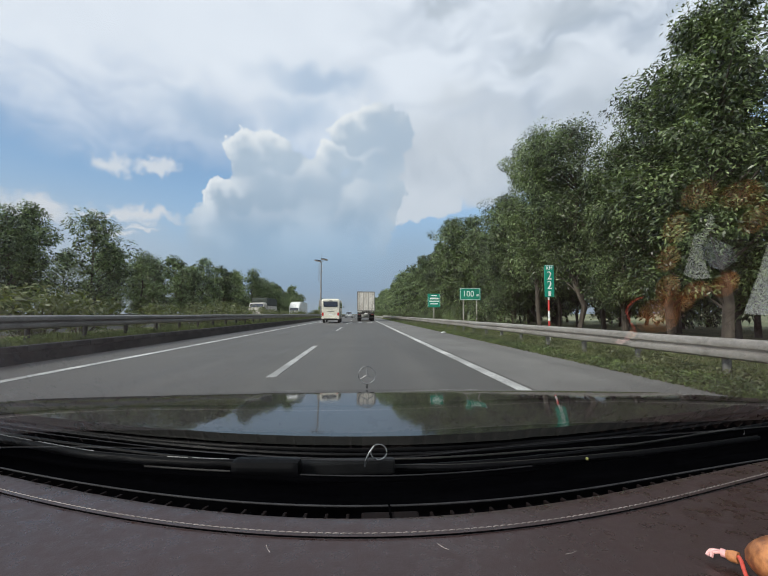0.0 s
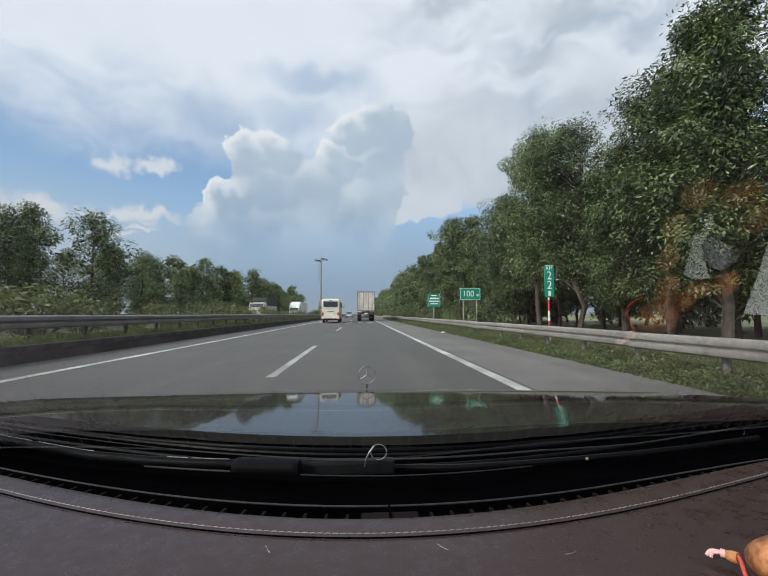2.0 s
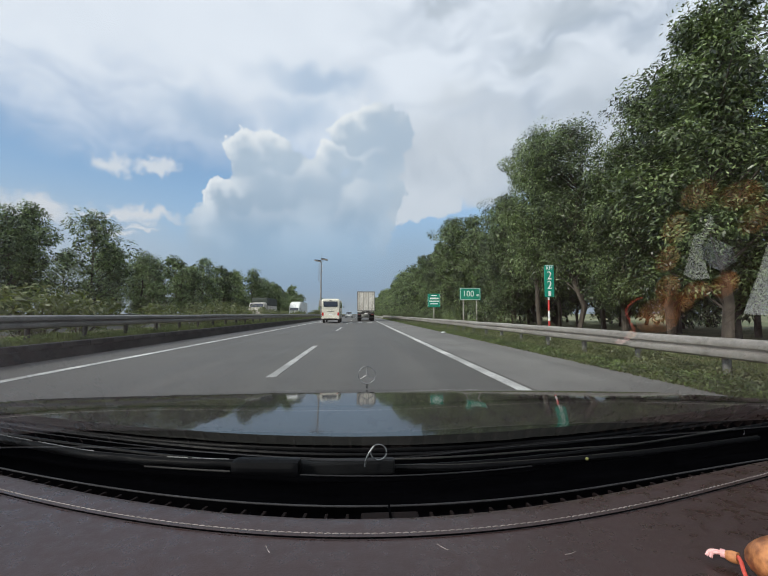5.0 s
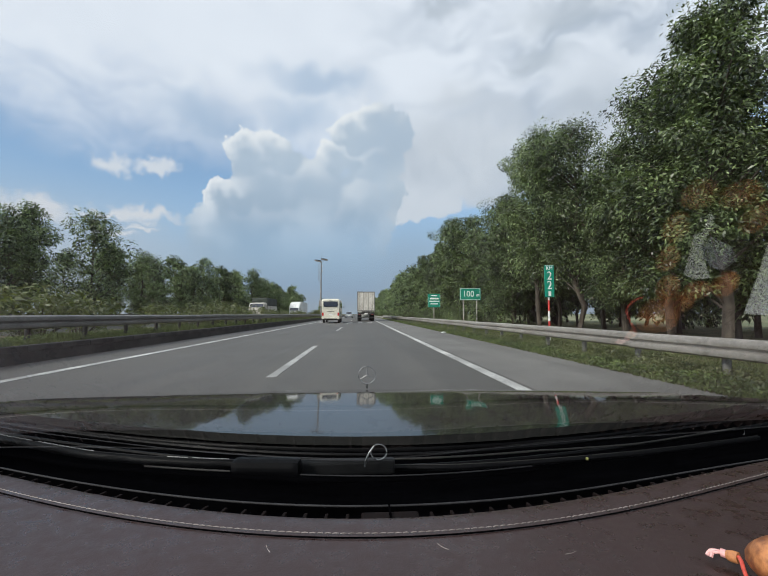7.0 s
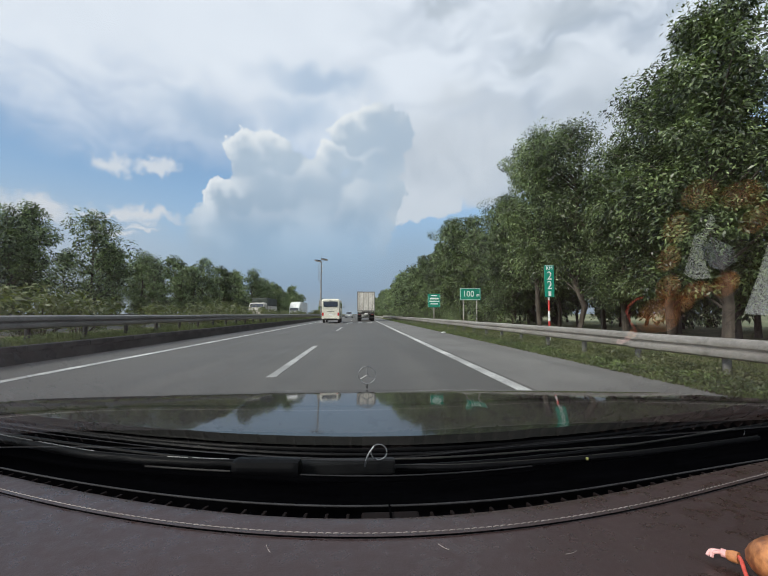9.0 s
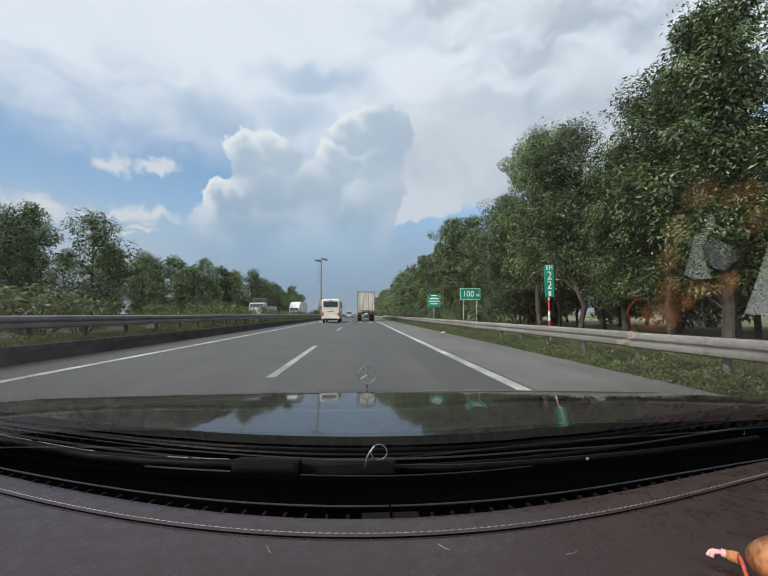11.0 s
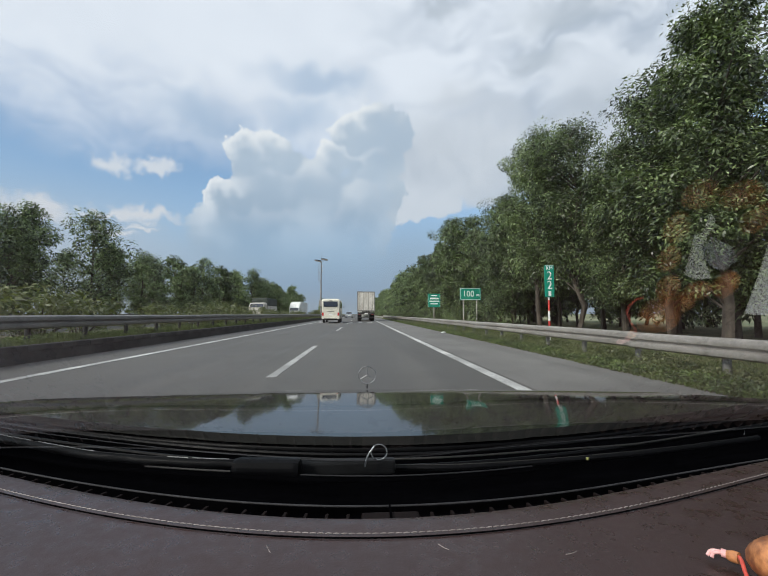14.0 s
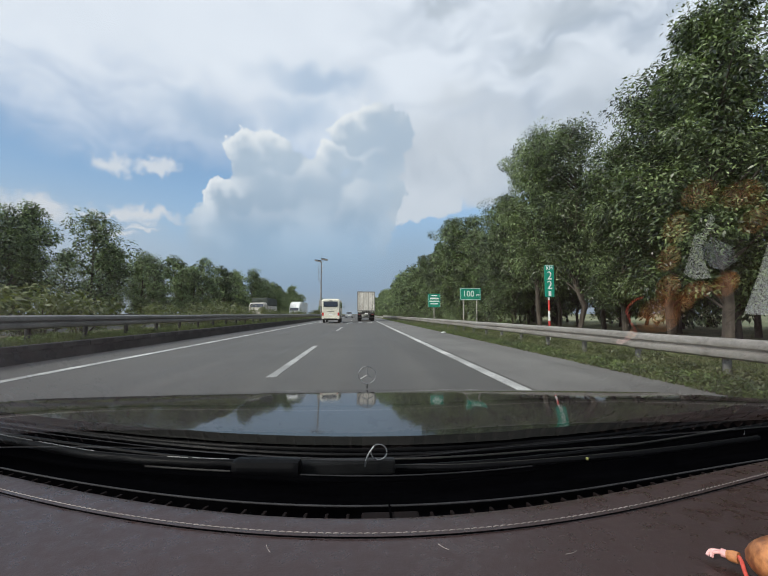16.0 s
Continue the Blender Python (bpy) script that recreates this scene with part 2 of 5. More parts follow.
CREEPER = foliage("creeper_leaves", (0.022, 0.040, 0.012), (0.190, 0.245, 0.080), 0.25, 0.5, 1.4)
GRASS = foliage("grass_blades", (0.030, 0.046, 0.016), (0.145, 0.165, 0.070), 0.3, 0.7)
SIGN_GREEN = surface("green_sign_sheet", (0.006, 0.20, 0.135), (0.012, 0.27, 0.18), 0.35, scales=(2.0, 30.0))
SIGN_WHITE = surface("white_sign_sheet", (0.72, 0.74, 0.72), (0.84, 0.85, 0.83), 0.35, scales=(2.0, 30.0))
RED_PAINT = surface("red_paint", (0.36, 0.025, 0.02), (0.52, 0.05, 0.04), 0.5, scales=(4.0, 40.0))
WHITE_PAINT = surface("white_paint", (0.55, 0.55, 0.52), (0.80, 0.80, 0.77), 0.5, scales=(1.2, 16.0))
BUS_PAINT = surface("cream_paint", (0.52, 0.495, 0.41), (0.64, 0.615, 0.52), 0.3, scales=(0.8, 12.0), coat=0.6)
BOX_PAINT = surface("dusty_container_paint", (0.34, 0.31, 0.265), (0.60, 0.575, 0.52), 0.55, scales=(0.7, 9.0), stretch=(1, 1, 0.3))
SILVER = surface("silver_paint", (0.45, 0.46, 0.47), (0.58, 0.59, 0.60), 0.3, 0.5, coat=0.7)
DARK_GLASS = surface("dark_glass", (0.012, 0.016, 0.026), (0.025, 0.032, 0.05), 0.06, rough_spread=0.03, coat=0.6)
TYRE = surface("tyre_rubber", (0.012, 0.012, 0.012), (0.03, 0.03, 0.03), 0.85, scales=(3, 40), bump=0.4)
CHASSIS = surface("chassis_black", (0.012, 0.012, 0.012), (0.045, 0.042, 0.038), 0.7, scales=(2, 20))
LAMP_RED = surface("red_lamp_glass", (0.35, 0.01, 0.01), (0.50, 0.02, 0.02), 0.15, coat=0.8)
SOLAR = surface("solar_cells", (0.012, 0.016, 0.035), (0.03, 0.035, 0.06), 0.15, coat=0.8)
HOOD_PAINT = surface("polished_black_paint", (0.020, 0.0202, 0.0195), (0.030, 0.0302, 0.0292), 0.06, scales=(1.5, 60.0), rough_spread=0.025, coat=0.15)
CAR_BLACK = surface("black_car_paint", (0.006, 0.007, 0.008), (0.012, 0.013, 0.014), 0.30, scales=(1.5, 60.0), coat=0.45, rough_spread=0.05, shine=0.15)
LEATHER = surface("brown_leather", (0.0305, 0.0160, 0.0150), (0.037, 0.0200, 0.0188), 0.33, scales=(2.5, 60.0), bump=0.35, bump_scale=420, bump_depth=0.0005, shine=0.36)
PLASTIC = surface("black_plastic", (0.0008, 0.0008, 0.001), (0.0018, 0.0018, 0.0022), 0.8, scales=(6, 80), bump=0.2, bump_scale=300, bump_depth=0.0005, shine=0.0)
RUBBER = surface("black_rubber", (0.002, 0.002, 0.0025), (0.006, 0.006, 0.007), 0.5, scales=(8, 90), shine=0.15)
THREAD = surface("pale_thread", (0.15, 0.130, 0.122), (0.25, 0.220, 0.206), 0.7, scales=(40, 200))
CHROME = surface("chrome", (0.20, 0.205, 0.21), (0.29, 0.295, 0.30), 0.32, 1.0, scales=(10, 80), rough_spread=0.05)
HEADLINER = surface("grey_headliner", (0.22, 0.21, 0.20), (0.28, 0.27, 0.26), 0.95, scales=(3, 90))
WOOD_TOY = surface("orange_painted_wood", (0.17, 0.055, 0.022), (0.52, 0.22, 0.085), 0.45, scales=(60, 200), bump=0.2, bump_scale=150, bump_depth=0.001)
CORD_PINK = surface("pink_cord", (0.58, 0.28, 0.27), (0.74, 0.44, 0.42), 0.7, scales=(60, 300))
CORD_RED = surface("red_cord", (0.48, 0.05, 0.035), (0.68, 0.11, 0.075), 0.6, scales=(60, 300))
CARD_GREY = surface("pale_card", (0.74, 0.75, 0.70), (0.86, 0.86, 0.80), 0.8, scales=(8, 90))
TARP = surface("dark_tarpaulin", (0.020, 0.028, 0.022), (0.05, 0.06, 0.05), 0.8, scales=(0.8, 8.0), bump=0.5, bump_scale=6, bump_depth=0.03)
WIPER_GREY = surface("dark_grey_plastic", (0.010, 0.0104, 0.0112), (0.015, 0.0155, 0.0165), 0.55, scales=(10, 80), shine=0.15)
SATIN = surface("satin_grey_trim", (0.022, 0.022, 0.024), (0.036, 0.036, 0.039), 0.65, scales=(10, 80), shine=0.12)
WORN_PAINT = surface("worn_road_paint", (0.12, 0.12, 0.115), (0.40, 0.40, 0.385), 0.7, scales=(1.2, 10.0), bump=0.3, bump_scale=90)
BROWN_PLASTIC = surface("brown_plastic", (0.006, 0.0040, 0.0038), (0.010, 0.0070, 0.0066), 0.7, scales=(20, 120), shine=0.05)
DIM_RED = surface("dusty_red_lamp", (0.10, 0.012, 0.010), (0.18, 0.025, 0.02), 0.4, scales=(4, 30))
DULL_STEEL = surface("dull_chrome", (0.16, 0.165, 0.17), (0.26, 0.265, 0.27), 0.48, 0.7, scales=(10, 80), rough_spread=0.05)
YELLOW_DOT = surface("yellow_plastic", (0.22, 0.23, 0.07), (0.36, 0.37, 0.14), 0.4, scales=(50, 200))
WINDSCREEN = clear_glass("windscreen_glass", (0.95, 0.965, 0.96), 1.45)


# ---- mesh helpers ----
def link_mesh(name, mesh, material, parent=None, label=""):
    mesh.materials.append(material)
    ob = new(name, mesh)
    if parent is not None:
        ob.parent = parent
    return tagged(ob, label)


def part(name, bm, material, parent=None, label="", smooth=False):
    """Links a bmesh as one mesh object under a thing or a part."""
    bmesh.ops.recalc_face_normals(bm, faces=bm.faces)
    mesh = bpy.data.meshes.new(name)
    bm.to_mesh(mesh)
    bm.free()
    if smooth:
        mesh.shade_smooth()
        mesh.set_sharp_from_angle(angle=radians(40))
    return link_mesh(name, mesh, material, parent, label)


def raw(name, verts, faces, material, parent=None, label="", smooth=False):
    """Links a mesh made of computed points and faces."""
    mesh = bpy.data.meshes.new(name)
    mesh.from_pydata([tuple(v) for v in verts], [], [tuple(f) for f in faces])
    mesh.update()
    if smooth:
        mesh.shade_smooth()
        mesh.set_sharp_from_angle(angle=radians(45))
    return link_mesh(name, mesh, material, parent, label)


def again(ob, m, parent=None):
    """Another object on the same mesh."""
    o = new(ob.name.split(".")[0], ob.data)
    o.parent = parent
    o.matrix_basis = m
    return o


def thing(name, label, category, at=None, group="", kind=""):
    ob = new(name)
    if at is not None:
        ob.matrix_basis = at
    return tagged(ob, label, category, group, kind)


def box(bm, size, at=(0, 0, 0), bevel=0.0, turn=None):
    """A box of that size round the place at."""
    m = Matrix.Translation(at) @ (turn or Matrix.Identity(4)) @ Matrix.Diagonal((*size, 1))
    made = bmesh.ops.create_cube(bm, size=1.0, matrix=m)
    if bevel:
        edges = list({e for v in made["verts"] for e in v.link_edges})
        bmesh.ops.bevel(bm, geom=edges, offset=bevel, segments=2, affect="EDGES", profile=0.6)
    return bm


def boxed(size, at=(0, 0, 0), bevel=0.0, turn=None):
    return box(bmesh.new(), size, at, bevel, turn)


def tube_arrays(path, radii, sides=8, closed=False):
    """Points and faces of a tube along a path."""
    path = [Vector(p) for p in path]
    verts, faces = [], []
    count = len(path)
    for i, p in enumerate(path):
        a, b = path[(i - 1) % count if closed else max(i - 1, 0)], path[(i + 1) % count if closed else min(i + 1, count - 1)]
        along = (b - a).normalized()
        side = along.cross(Vector((0.03, 0.05, 1.0)))
        if side.length < 0.12:
            side = along.cross(Vector((1.0, 0.1, 0.0)))
        side.normalize()
        up = side.cross(along)
        r = radii[i] if isinstance(radii, (list, tuple)) else radii
        for j in range(sides):
            w = 2 * math.pi * j / sides
            verts.append(p + (side * math.cos(w) + up * math.sin(w)) * r)
    for i in range(count if closed else count - 1):
        k = (i + 1) % count
        for j in range(sides):
            faces.append((i * sides + j, i * sides + (j + 1) % sides, k * sides + (j + 1) % sides, k * sides + j))
    if not closed:
        faces.append(tuple(range(sides))[::-1])
        faces.append(tuple((count - 1) * sides + j for j in range(sides)))
    return verts, faces


def tube(name, path, radii, material, parent=None, label="", sides=8, closed=False):
    v, f = tube_arrays(path, radii, sides, closed)
    return raw(name, v, f, material, parent, label, True)


def extrude_y(profile, y0, y1, closed=True):
    """Points and faces of a profile (x, z) drawn along y."""
    n = len(profile)
    verts = [(x, y0, z) for x, z in profile] + [(x, y1, z) for x, z in profile]
    faces = [(i, (i + 1) % n, n + (i + 1) % n, n + i) for i in range(n if closed else n - 1)]
    if closed:
        faces += [tuple(range(n))[::-1], tuple(range(n, 2 * n))]
    return verts, faces


def sheet(name, fn, us, vs, material, parent=None, label="", thick=0.0):
    """A curved sheet: fn(u, v) gives the point; thick pushes a second skin below it."""
    verts = [Vector(fn(u, v)) for u in us for v in vs]
    nv = len(vs)
    faces = [(i * nv + j, (i + 1) * nv + j, (i + 1) * nv + j + 1, i * nv + j + 1) for i in range(len(us) - 1) for j in range(nv - 1)]
    if thick:
        n0 = len(verts)
        verts += [v - Vector((0, 0, thick)) for v in verts]
        faces += [tuple(n0 + k for k in f)[::-1] for f in faces]
        rim = [i * nv for i in range(len(us))] + [(len(us) - 1) * nv + j for j in range(1, nv)]
        rim += [i * nv + nv - 1 for i in range(len(us) - 2, -1, -1)] + [j for j in range(nv - 2, 0, -1)]
        faces += [(rim[i], rim[(i + 1) % len(rim)], n0 + rim[(i + 1) % len(rim)], n0 + rim[i]) for i in range(len(rim))]
    return raw(name, verts, faces, material, parent, label, True)


def span(a, b, count):
    return [a + (b - a) * i / (count - 1) for i in range(count)]


def letters(name, words, size, m, material, parent, label=""):
    data = bpy.data.curves.new(name, "FONT")
    data.body, data.size, data.align_x, data.align_y, data.extrude = words, size, "CENTER", "CENTER", 0.001
    data.materials.append(material)
    maker = new("lettering", data)
    mesh = bpy.data.meshes.new_from_object(maker.evaluated_get(bpy.context.evaluated_depsgraph_get()))
    bpy.data.objects.remove(maker)
    ob = new(name, mesh)
    ob.parent, ob.matrix_basis = parent, m
    return tagged(ob, label)


# ---- ground, road and margins ----
def strip(name, x0, x1, y0, y1, z, material, label, category, depth=0.3):
    ob = raw(name, *extrude_y([(x0, z), (x1, z), (x1, z - depth), (x0, z - depth)], y0, y1), material)
    return tagged(ob, label, category, kind="structure")


FAR = 900.0
tagged(raw("ground", [(-2500, -800, -0.06), (2500, -800, -0.06), (2500, 3500, -0.06), (-2500, 3500, -0.06)], [(0, 1, 2, 3)], FIELD),
       "flat grassy fields beside the motorway", "ground", kind="structure")
EDGE_LEFT, LANE_LINE, EDGE_RIGHT, PAVED_RIGHT, KERB = -5.40, -1.44, 2.19, 4.62, -6.9
strip("road", KERB, 2.36, -60, FAR, 0.0, ASPHALT, "worn dark grey asphalt carriageway with two lanes", "road")
strip("shoulder", 2.36, PAVED_RIGHT, -60, FAR, 0.002, SHOULDER, "paler dusty asphalt hard shoulder beside the lanes", "road shoulder")
strip("opposite_road", -21.0, -11.2, -60, FAR, 0.0, ASPHALT, "grey asphalt of the opposite carriageway", "road")


def marking(name, x, y0, y1, width, label, paint=PAINT):
    """Painted line with slightly ragged sides, lying on the asphalt."""
    rng = random.Random(int(y0 * 7 + x * 31))
    steps = max(2, int((min(y1, 80) - y0) / 0.5))
    ys = span(y0, min(y1, 80.0), steps) + ([y1] if y1 > 80 else [])
    verts, faces = [], []
    for y in ys:
        for sx in (-1, 1):
            verts.append((x + sx * (width / 2 + rng.uniform(-0.006, 0.004)), y, 0.007))
    for i in range(len(ys) - 1):
        faces.append((2 * i, 2 * i + 1, 2 * i + 3, 2 * i + 2))
    n = len(verts)
    verts += [(a, b, 0.001) for a, b, _ in verts]
    for i in range(len(ys) - 1):
        faces += [(2 * i, 2 * i + 2, n + 2 * i + 2, n + 2 * i), (2 * i + 1, n + 2 * i + 1, n + 2 * i + 3, 2 * i + 3)]
    faces += [(0, n, n + 1, 1)]
    return tagged(raw(name, verts, faces, paint), label, "road marking", kind="structure")


marking("edge_line", EDGE_LEFT, -20, FAR, 0.18, "solid white line along the inner edge of the lanes")
marking("edge_line", EDGE_RIGHT, -20, FAR, 0.19, "solid white line between lane and hard shoulder")
for i in range(-1, 22):
    y = 6.8 + 18.0 * i
    marking("lane_dash", LANE_LINE, y, y + 6.5, 0.15, "white painted dash between the two lanes", DASH_PAINT)["group"] = "dashes of the lane line"

# raised median with a dark kerb of concrete blocks
strip("median", -10.9, KERB - 0.18, -60, FAR, 0.34, SOIL, "raised earth median strip between the carriageways", "median", 0.4)
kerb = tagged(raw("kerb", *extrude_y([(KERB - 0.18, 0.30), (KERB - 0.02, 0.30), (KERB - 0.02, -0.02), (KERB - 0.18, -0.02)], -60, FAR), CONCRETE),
              "dark concrete kerb along the median", "kerb", kind="structure")
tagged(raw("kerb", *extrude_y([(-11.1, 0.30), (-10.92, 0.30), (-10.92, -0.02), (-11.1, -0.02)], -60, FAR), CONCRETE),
                  "dark concrete kerb of the opposite carriageway", "kerb", kind="structure")
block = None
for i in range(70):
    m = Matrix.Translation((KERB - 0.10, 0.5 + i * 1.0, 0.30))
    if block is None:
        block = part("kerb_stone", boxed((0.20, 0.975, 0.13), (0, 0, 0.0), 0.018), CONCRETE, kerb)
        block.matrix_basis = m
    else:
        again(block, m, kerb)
# grassy verge, a low bank that rises to the trees
verge_profile = [(PAVED_RIGHT, 0.012), (4.9, 0.05), (5.6, 0.06), (6.6, 0.10), (8.5, 0.16), (30, 0.10), (30, -0.3), (PAVED_RIGHT, -0.3)]
tagged(raw("verge", *extrude_y(verge_profile, -60, FAR), VERGE), "grassy earth verge beside the hard shoulder", "verge", kind="structure")
left_profile = [(-80, 0.1), (-23.5, 0.15), (-21.0, 0.012), (-21.0, -0.3), (-80, -0.3)]
tagged(raw("verge", *extrude_y(left_profile, -60, FAR), VERGE), "grassy earth verge beyond the opposite carriageway", "verge", kind="structure")


# ---- guardrails ----
def beam_profile(face):
    """The two-waved section of a guardrail beam; face: 1 or -1, the side that it shows."""
    front = [(0.00, 0.0), (0.02, 0.008), (0.066, 0.030), (0.080, 0.075), (0.072, 0.118), (0.016, 0.142), (0.016, 0.164), (0.072, 0.188), (0.080, 0.232), (0.066, 0.280), (0.02, 0.302), (0.0, 0.31)]
    return [(face * x, z) for x, z in front] + [(face * (x - 0.006), z) for x, z in reversed(front)]


def guardrail(name, x, base, top, face, y0, count, step, label, far_to, metal, stem):
    rail = thing(name, label, "guardrail", pose(x, y0, base))
    low = top - 0.31 - base
    beam = post = spacer = None
    for i in range(count):
        y = i * step
        m = Matrix.Translation((0, y, low)) @ Matrix.Rotation(radians(0.18 * math.sin(i * 2.3)), 4, "X")
        if beam is None:
            beam = raw("beam", *extrude_y(beam_profile(face), -0.16, step + 0.0), metal, rail, "", True)
            beam.matrix_basis = m
            post = tube("post", [(0, 0, -0.2), (0, 0, low + 0.29)], 0.06, stem, rail, "", 10)
            post.matrix_basis = pose(-face * 0.14, 0, 0)
            spacer = part("spacer", boxed((0.10, 0.09, 0.2), (0, 0, 0), 0.01), stem, rail)
            spacer.matrix_basis = pose(-face * 0.055, 0, low + 0.155)
        else:
            again(beam, m, rail)
        for half in (0, 1):
            yy = y + half * step / 2
            if i or half:
                again(post, pose(-face * 0.14, yy, 0), rail)
                again(spacer, pose(-face * 0.055, yy, low + 0.155), rail)
    raw("far_beam", *extrude_y(beam_profile(face), count * step, far_to), metal, rail)
    rail.children[-1].matrix_basis = Matrix.Translation((0, 0, low))
    return rail


# Posts get the darker steel to paint in the shade they stand in.
guardrail("guardrail", 5.40, 0.05, 0.67, -1, -4.0, 26, 4.0, "galvanised two-wave steel guardrail standing in the grass verge", 700, ZINC, ZINC_DULL_SHADED)
# Beam tone darkened for the side turned from the sun; posts near-black.
guardrail("guardrail", -7.55, 0.34, 0.985, 1, -4.0, 26, 4.0, "galvanised steel guardrail standing on the median, darkened for its shaded side", 700, ZINC_DULL_SHADED, CONCRETE)
guardrail("guardrail", -10.55, 0.34, 1.0, -1, 4.0, 12, 8.0, "galvanised steel guardrail of the opposite carriageway", 600, ZINC_DULL_SHADED, CONCRETE)


# ---- trees and shrubs ----
def leaf_cloud(rng, centres, sizes, per, length, droop=0.25):
    """Leaves as folded diamonds scattered round clump centres."""
    c = np.repeat(np.asarray(centres), per, axis=0)
    s = np.repeat(np.asarray(sizes), per)[:, None]
    n = len(c)
    out = rng.normal(size=(n, 3))
    out /= np.linalg.norm(out, axis=1)[:, None]
    p = c + out * s * (rng.random((n, 1)) ** 0.25) * np.array([1.0, 1.0, 0.72])
    face = out * 0.7 + rng.normal(size=(n, 3)) * 0.45 + np.array([0, 0, 0.55])
    d = np.cross(face, rng.normal(size=(n, 3))) + out * 0.6 + np.array([0, 0, -droop])
    d /= np.linalg.norm(d, axis=1)[:, None]
    side = np.cross(d, face)
    side /= np.linalg.norm(side, axis=1)[:, None]
    L = length * rng.uniform(0.7, 1.35, (n, 1))
    W = L * rng.uniform(0.13, 0.22, (n, 1))
    v = np.stack([p, p + d * L * 0.45 + side * W, p + d * L + np.array([0, 0, -0.12]) * L, p + d * L * 0.5 - side * W], axis=1).reshape(-1, 3)
    f = np.arange(4 * n).reshape(-1, 4)
    return v, f


def fill_mesh(name, v, f, material, parent, label=""):
    mesh = bpy.data.meshes.new(name)
    mesh.vertices.add(len(v))
    mesh.vertices.foreach_set("co", np.ascontiguousarray(v, dtype=np.float32).ravel())
    k = f.shape[1]
    mesh.loops.add(f.size)
    mesh.loops.foreach_set("vertex_index", np.ascontiguousarray(f, dtype=np.int32).ravel())
    mesh.polygons.add(len(f))
    mesh.polygons.foreach_set("loop_start", np.arange(0, f.size, k, dtype=np.int32))
    mesh.update(calc_edges=True)
    mesh.validate()
    return link_mesh(name, mesh, material, parent, label)


def make_tree(seed, height, radius, bare, clumps, per, leaf, material, label):
    """A slender tree: tapered wavering trunk, rising limbs, an uneven crown of leaf clumps."""
    rng = np.random.default_rng(seed)
    tree = thing("tree", label, "tree")
    waver = rng.normal(size=(7, 2)) * 0.12
    waver[0] = 0
    zs = np.linspace(-0.15, height * 0.9, 7)
    spine = [(waver[i, 0], waver[i, 1], zs[i]) for i in range(7)]
    tv, tf = tube_arrays(spine, [0.13 * (height / 9) * (1 - 0.13 * i) for i in range(7)], 8)
    centres, sizes = [], []
    for i in range(clumps):
        t = (i + rng.random()) / clumps
        z = bare + (height - bare) * t
        env = radius * (math.sin(math.pi * min(0.98, 0.10 + 0.86 * t)) ** 0.62) * rng.uniform(0.5, 1.32)
        a = rng.random() * 2 * math.pi
        r = env * rng.uniform(0.25, 1.0)
        k = np.interp(z, zs, waver[:, 0]), np.interp(z, zs, waver[:, 1])
        centres.append((k[0] + r * math.cos(a), k[1] + r * math.sin(a), z))
        sizes.append(rng.uniform(0.34, 0.92) * radius / 1.9)
    for i in range(0, clumps, 3):
        x, y, z = centres[i]
        z0 = max(bare * 0.5, z - 0.7 * math.hypot(x, y) - 0.3)
        x0, y0 = np.interp(z0, zs, waver[:, 0]), np.interp(z0, zs, waver[:, 1])
        lv, lf = tube_arrays([(x0, y0, z0), ((x0 + x) / 2, (y0 + y) / 2, z0 + (z - z0) * 0.6), (x, y, z + 0.15)], [0.045, 0.03, 0.010], 5)
        tf += [tuple(q + len(tv) for q in face) for face in lf]
        tv += lv
    raw("trunk", tv, tf, BARK, tree, "", True)
    v, f = leaf_cloud(rng, centres, sizes, per, leaf)
    fill_mesh("crown", v, f, material, tree)
    return tree


NEAR_LABEL = "tall slender acacia tree with dense dark green leaves"
FAR_LABEL = "green roadside tree with a dense rounded crown"
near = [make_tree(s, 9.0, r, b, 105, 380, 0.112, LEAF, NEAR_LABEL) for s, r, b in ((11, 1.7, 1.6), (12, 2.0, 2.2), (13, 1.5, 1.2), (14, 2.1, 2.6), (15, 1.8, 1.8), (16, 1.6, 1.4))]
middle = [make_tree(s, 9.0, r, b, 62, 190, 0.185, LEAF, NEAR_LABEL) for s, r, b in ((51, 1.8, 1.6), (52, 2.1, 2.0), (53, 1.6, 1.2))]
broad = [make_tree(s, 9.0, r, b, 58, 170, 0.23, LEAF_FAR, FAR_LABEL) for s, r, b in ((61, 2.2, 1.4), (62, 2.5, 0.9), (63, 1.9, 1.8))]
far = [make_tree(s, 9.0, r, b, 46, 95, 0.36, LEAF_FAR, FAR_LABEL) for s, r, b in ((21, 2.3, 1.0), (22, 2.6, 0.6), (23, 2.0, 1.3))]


def plant(pool, spots, group, height_of):
    """Sets copies of the pool's trees at the spots (x, y)."""
    rng = random.Random(len(spots) * 13 + 5)
    for i, (x, y) in enumerate(spots):
        src = pool[rng.randrange(len(pool))]
        k = height_of(x, y) * rng.uniform(0.80, 1.12) / 9.0
        wide = k * rng.uniform(0.9, 1.2)
        ob = copy_thing(src, Matrix.Translation((x, y, 0.08)) @ Matrix.Rotation(rng.random() * 6.28, 4, "Z"))
        ob.scale = (wide, wide, k)
        ob["group"] = group


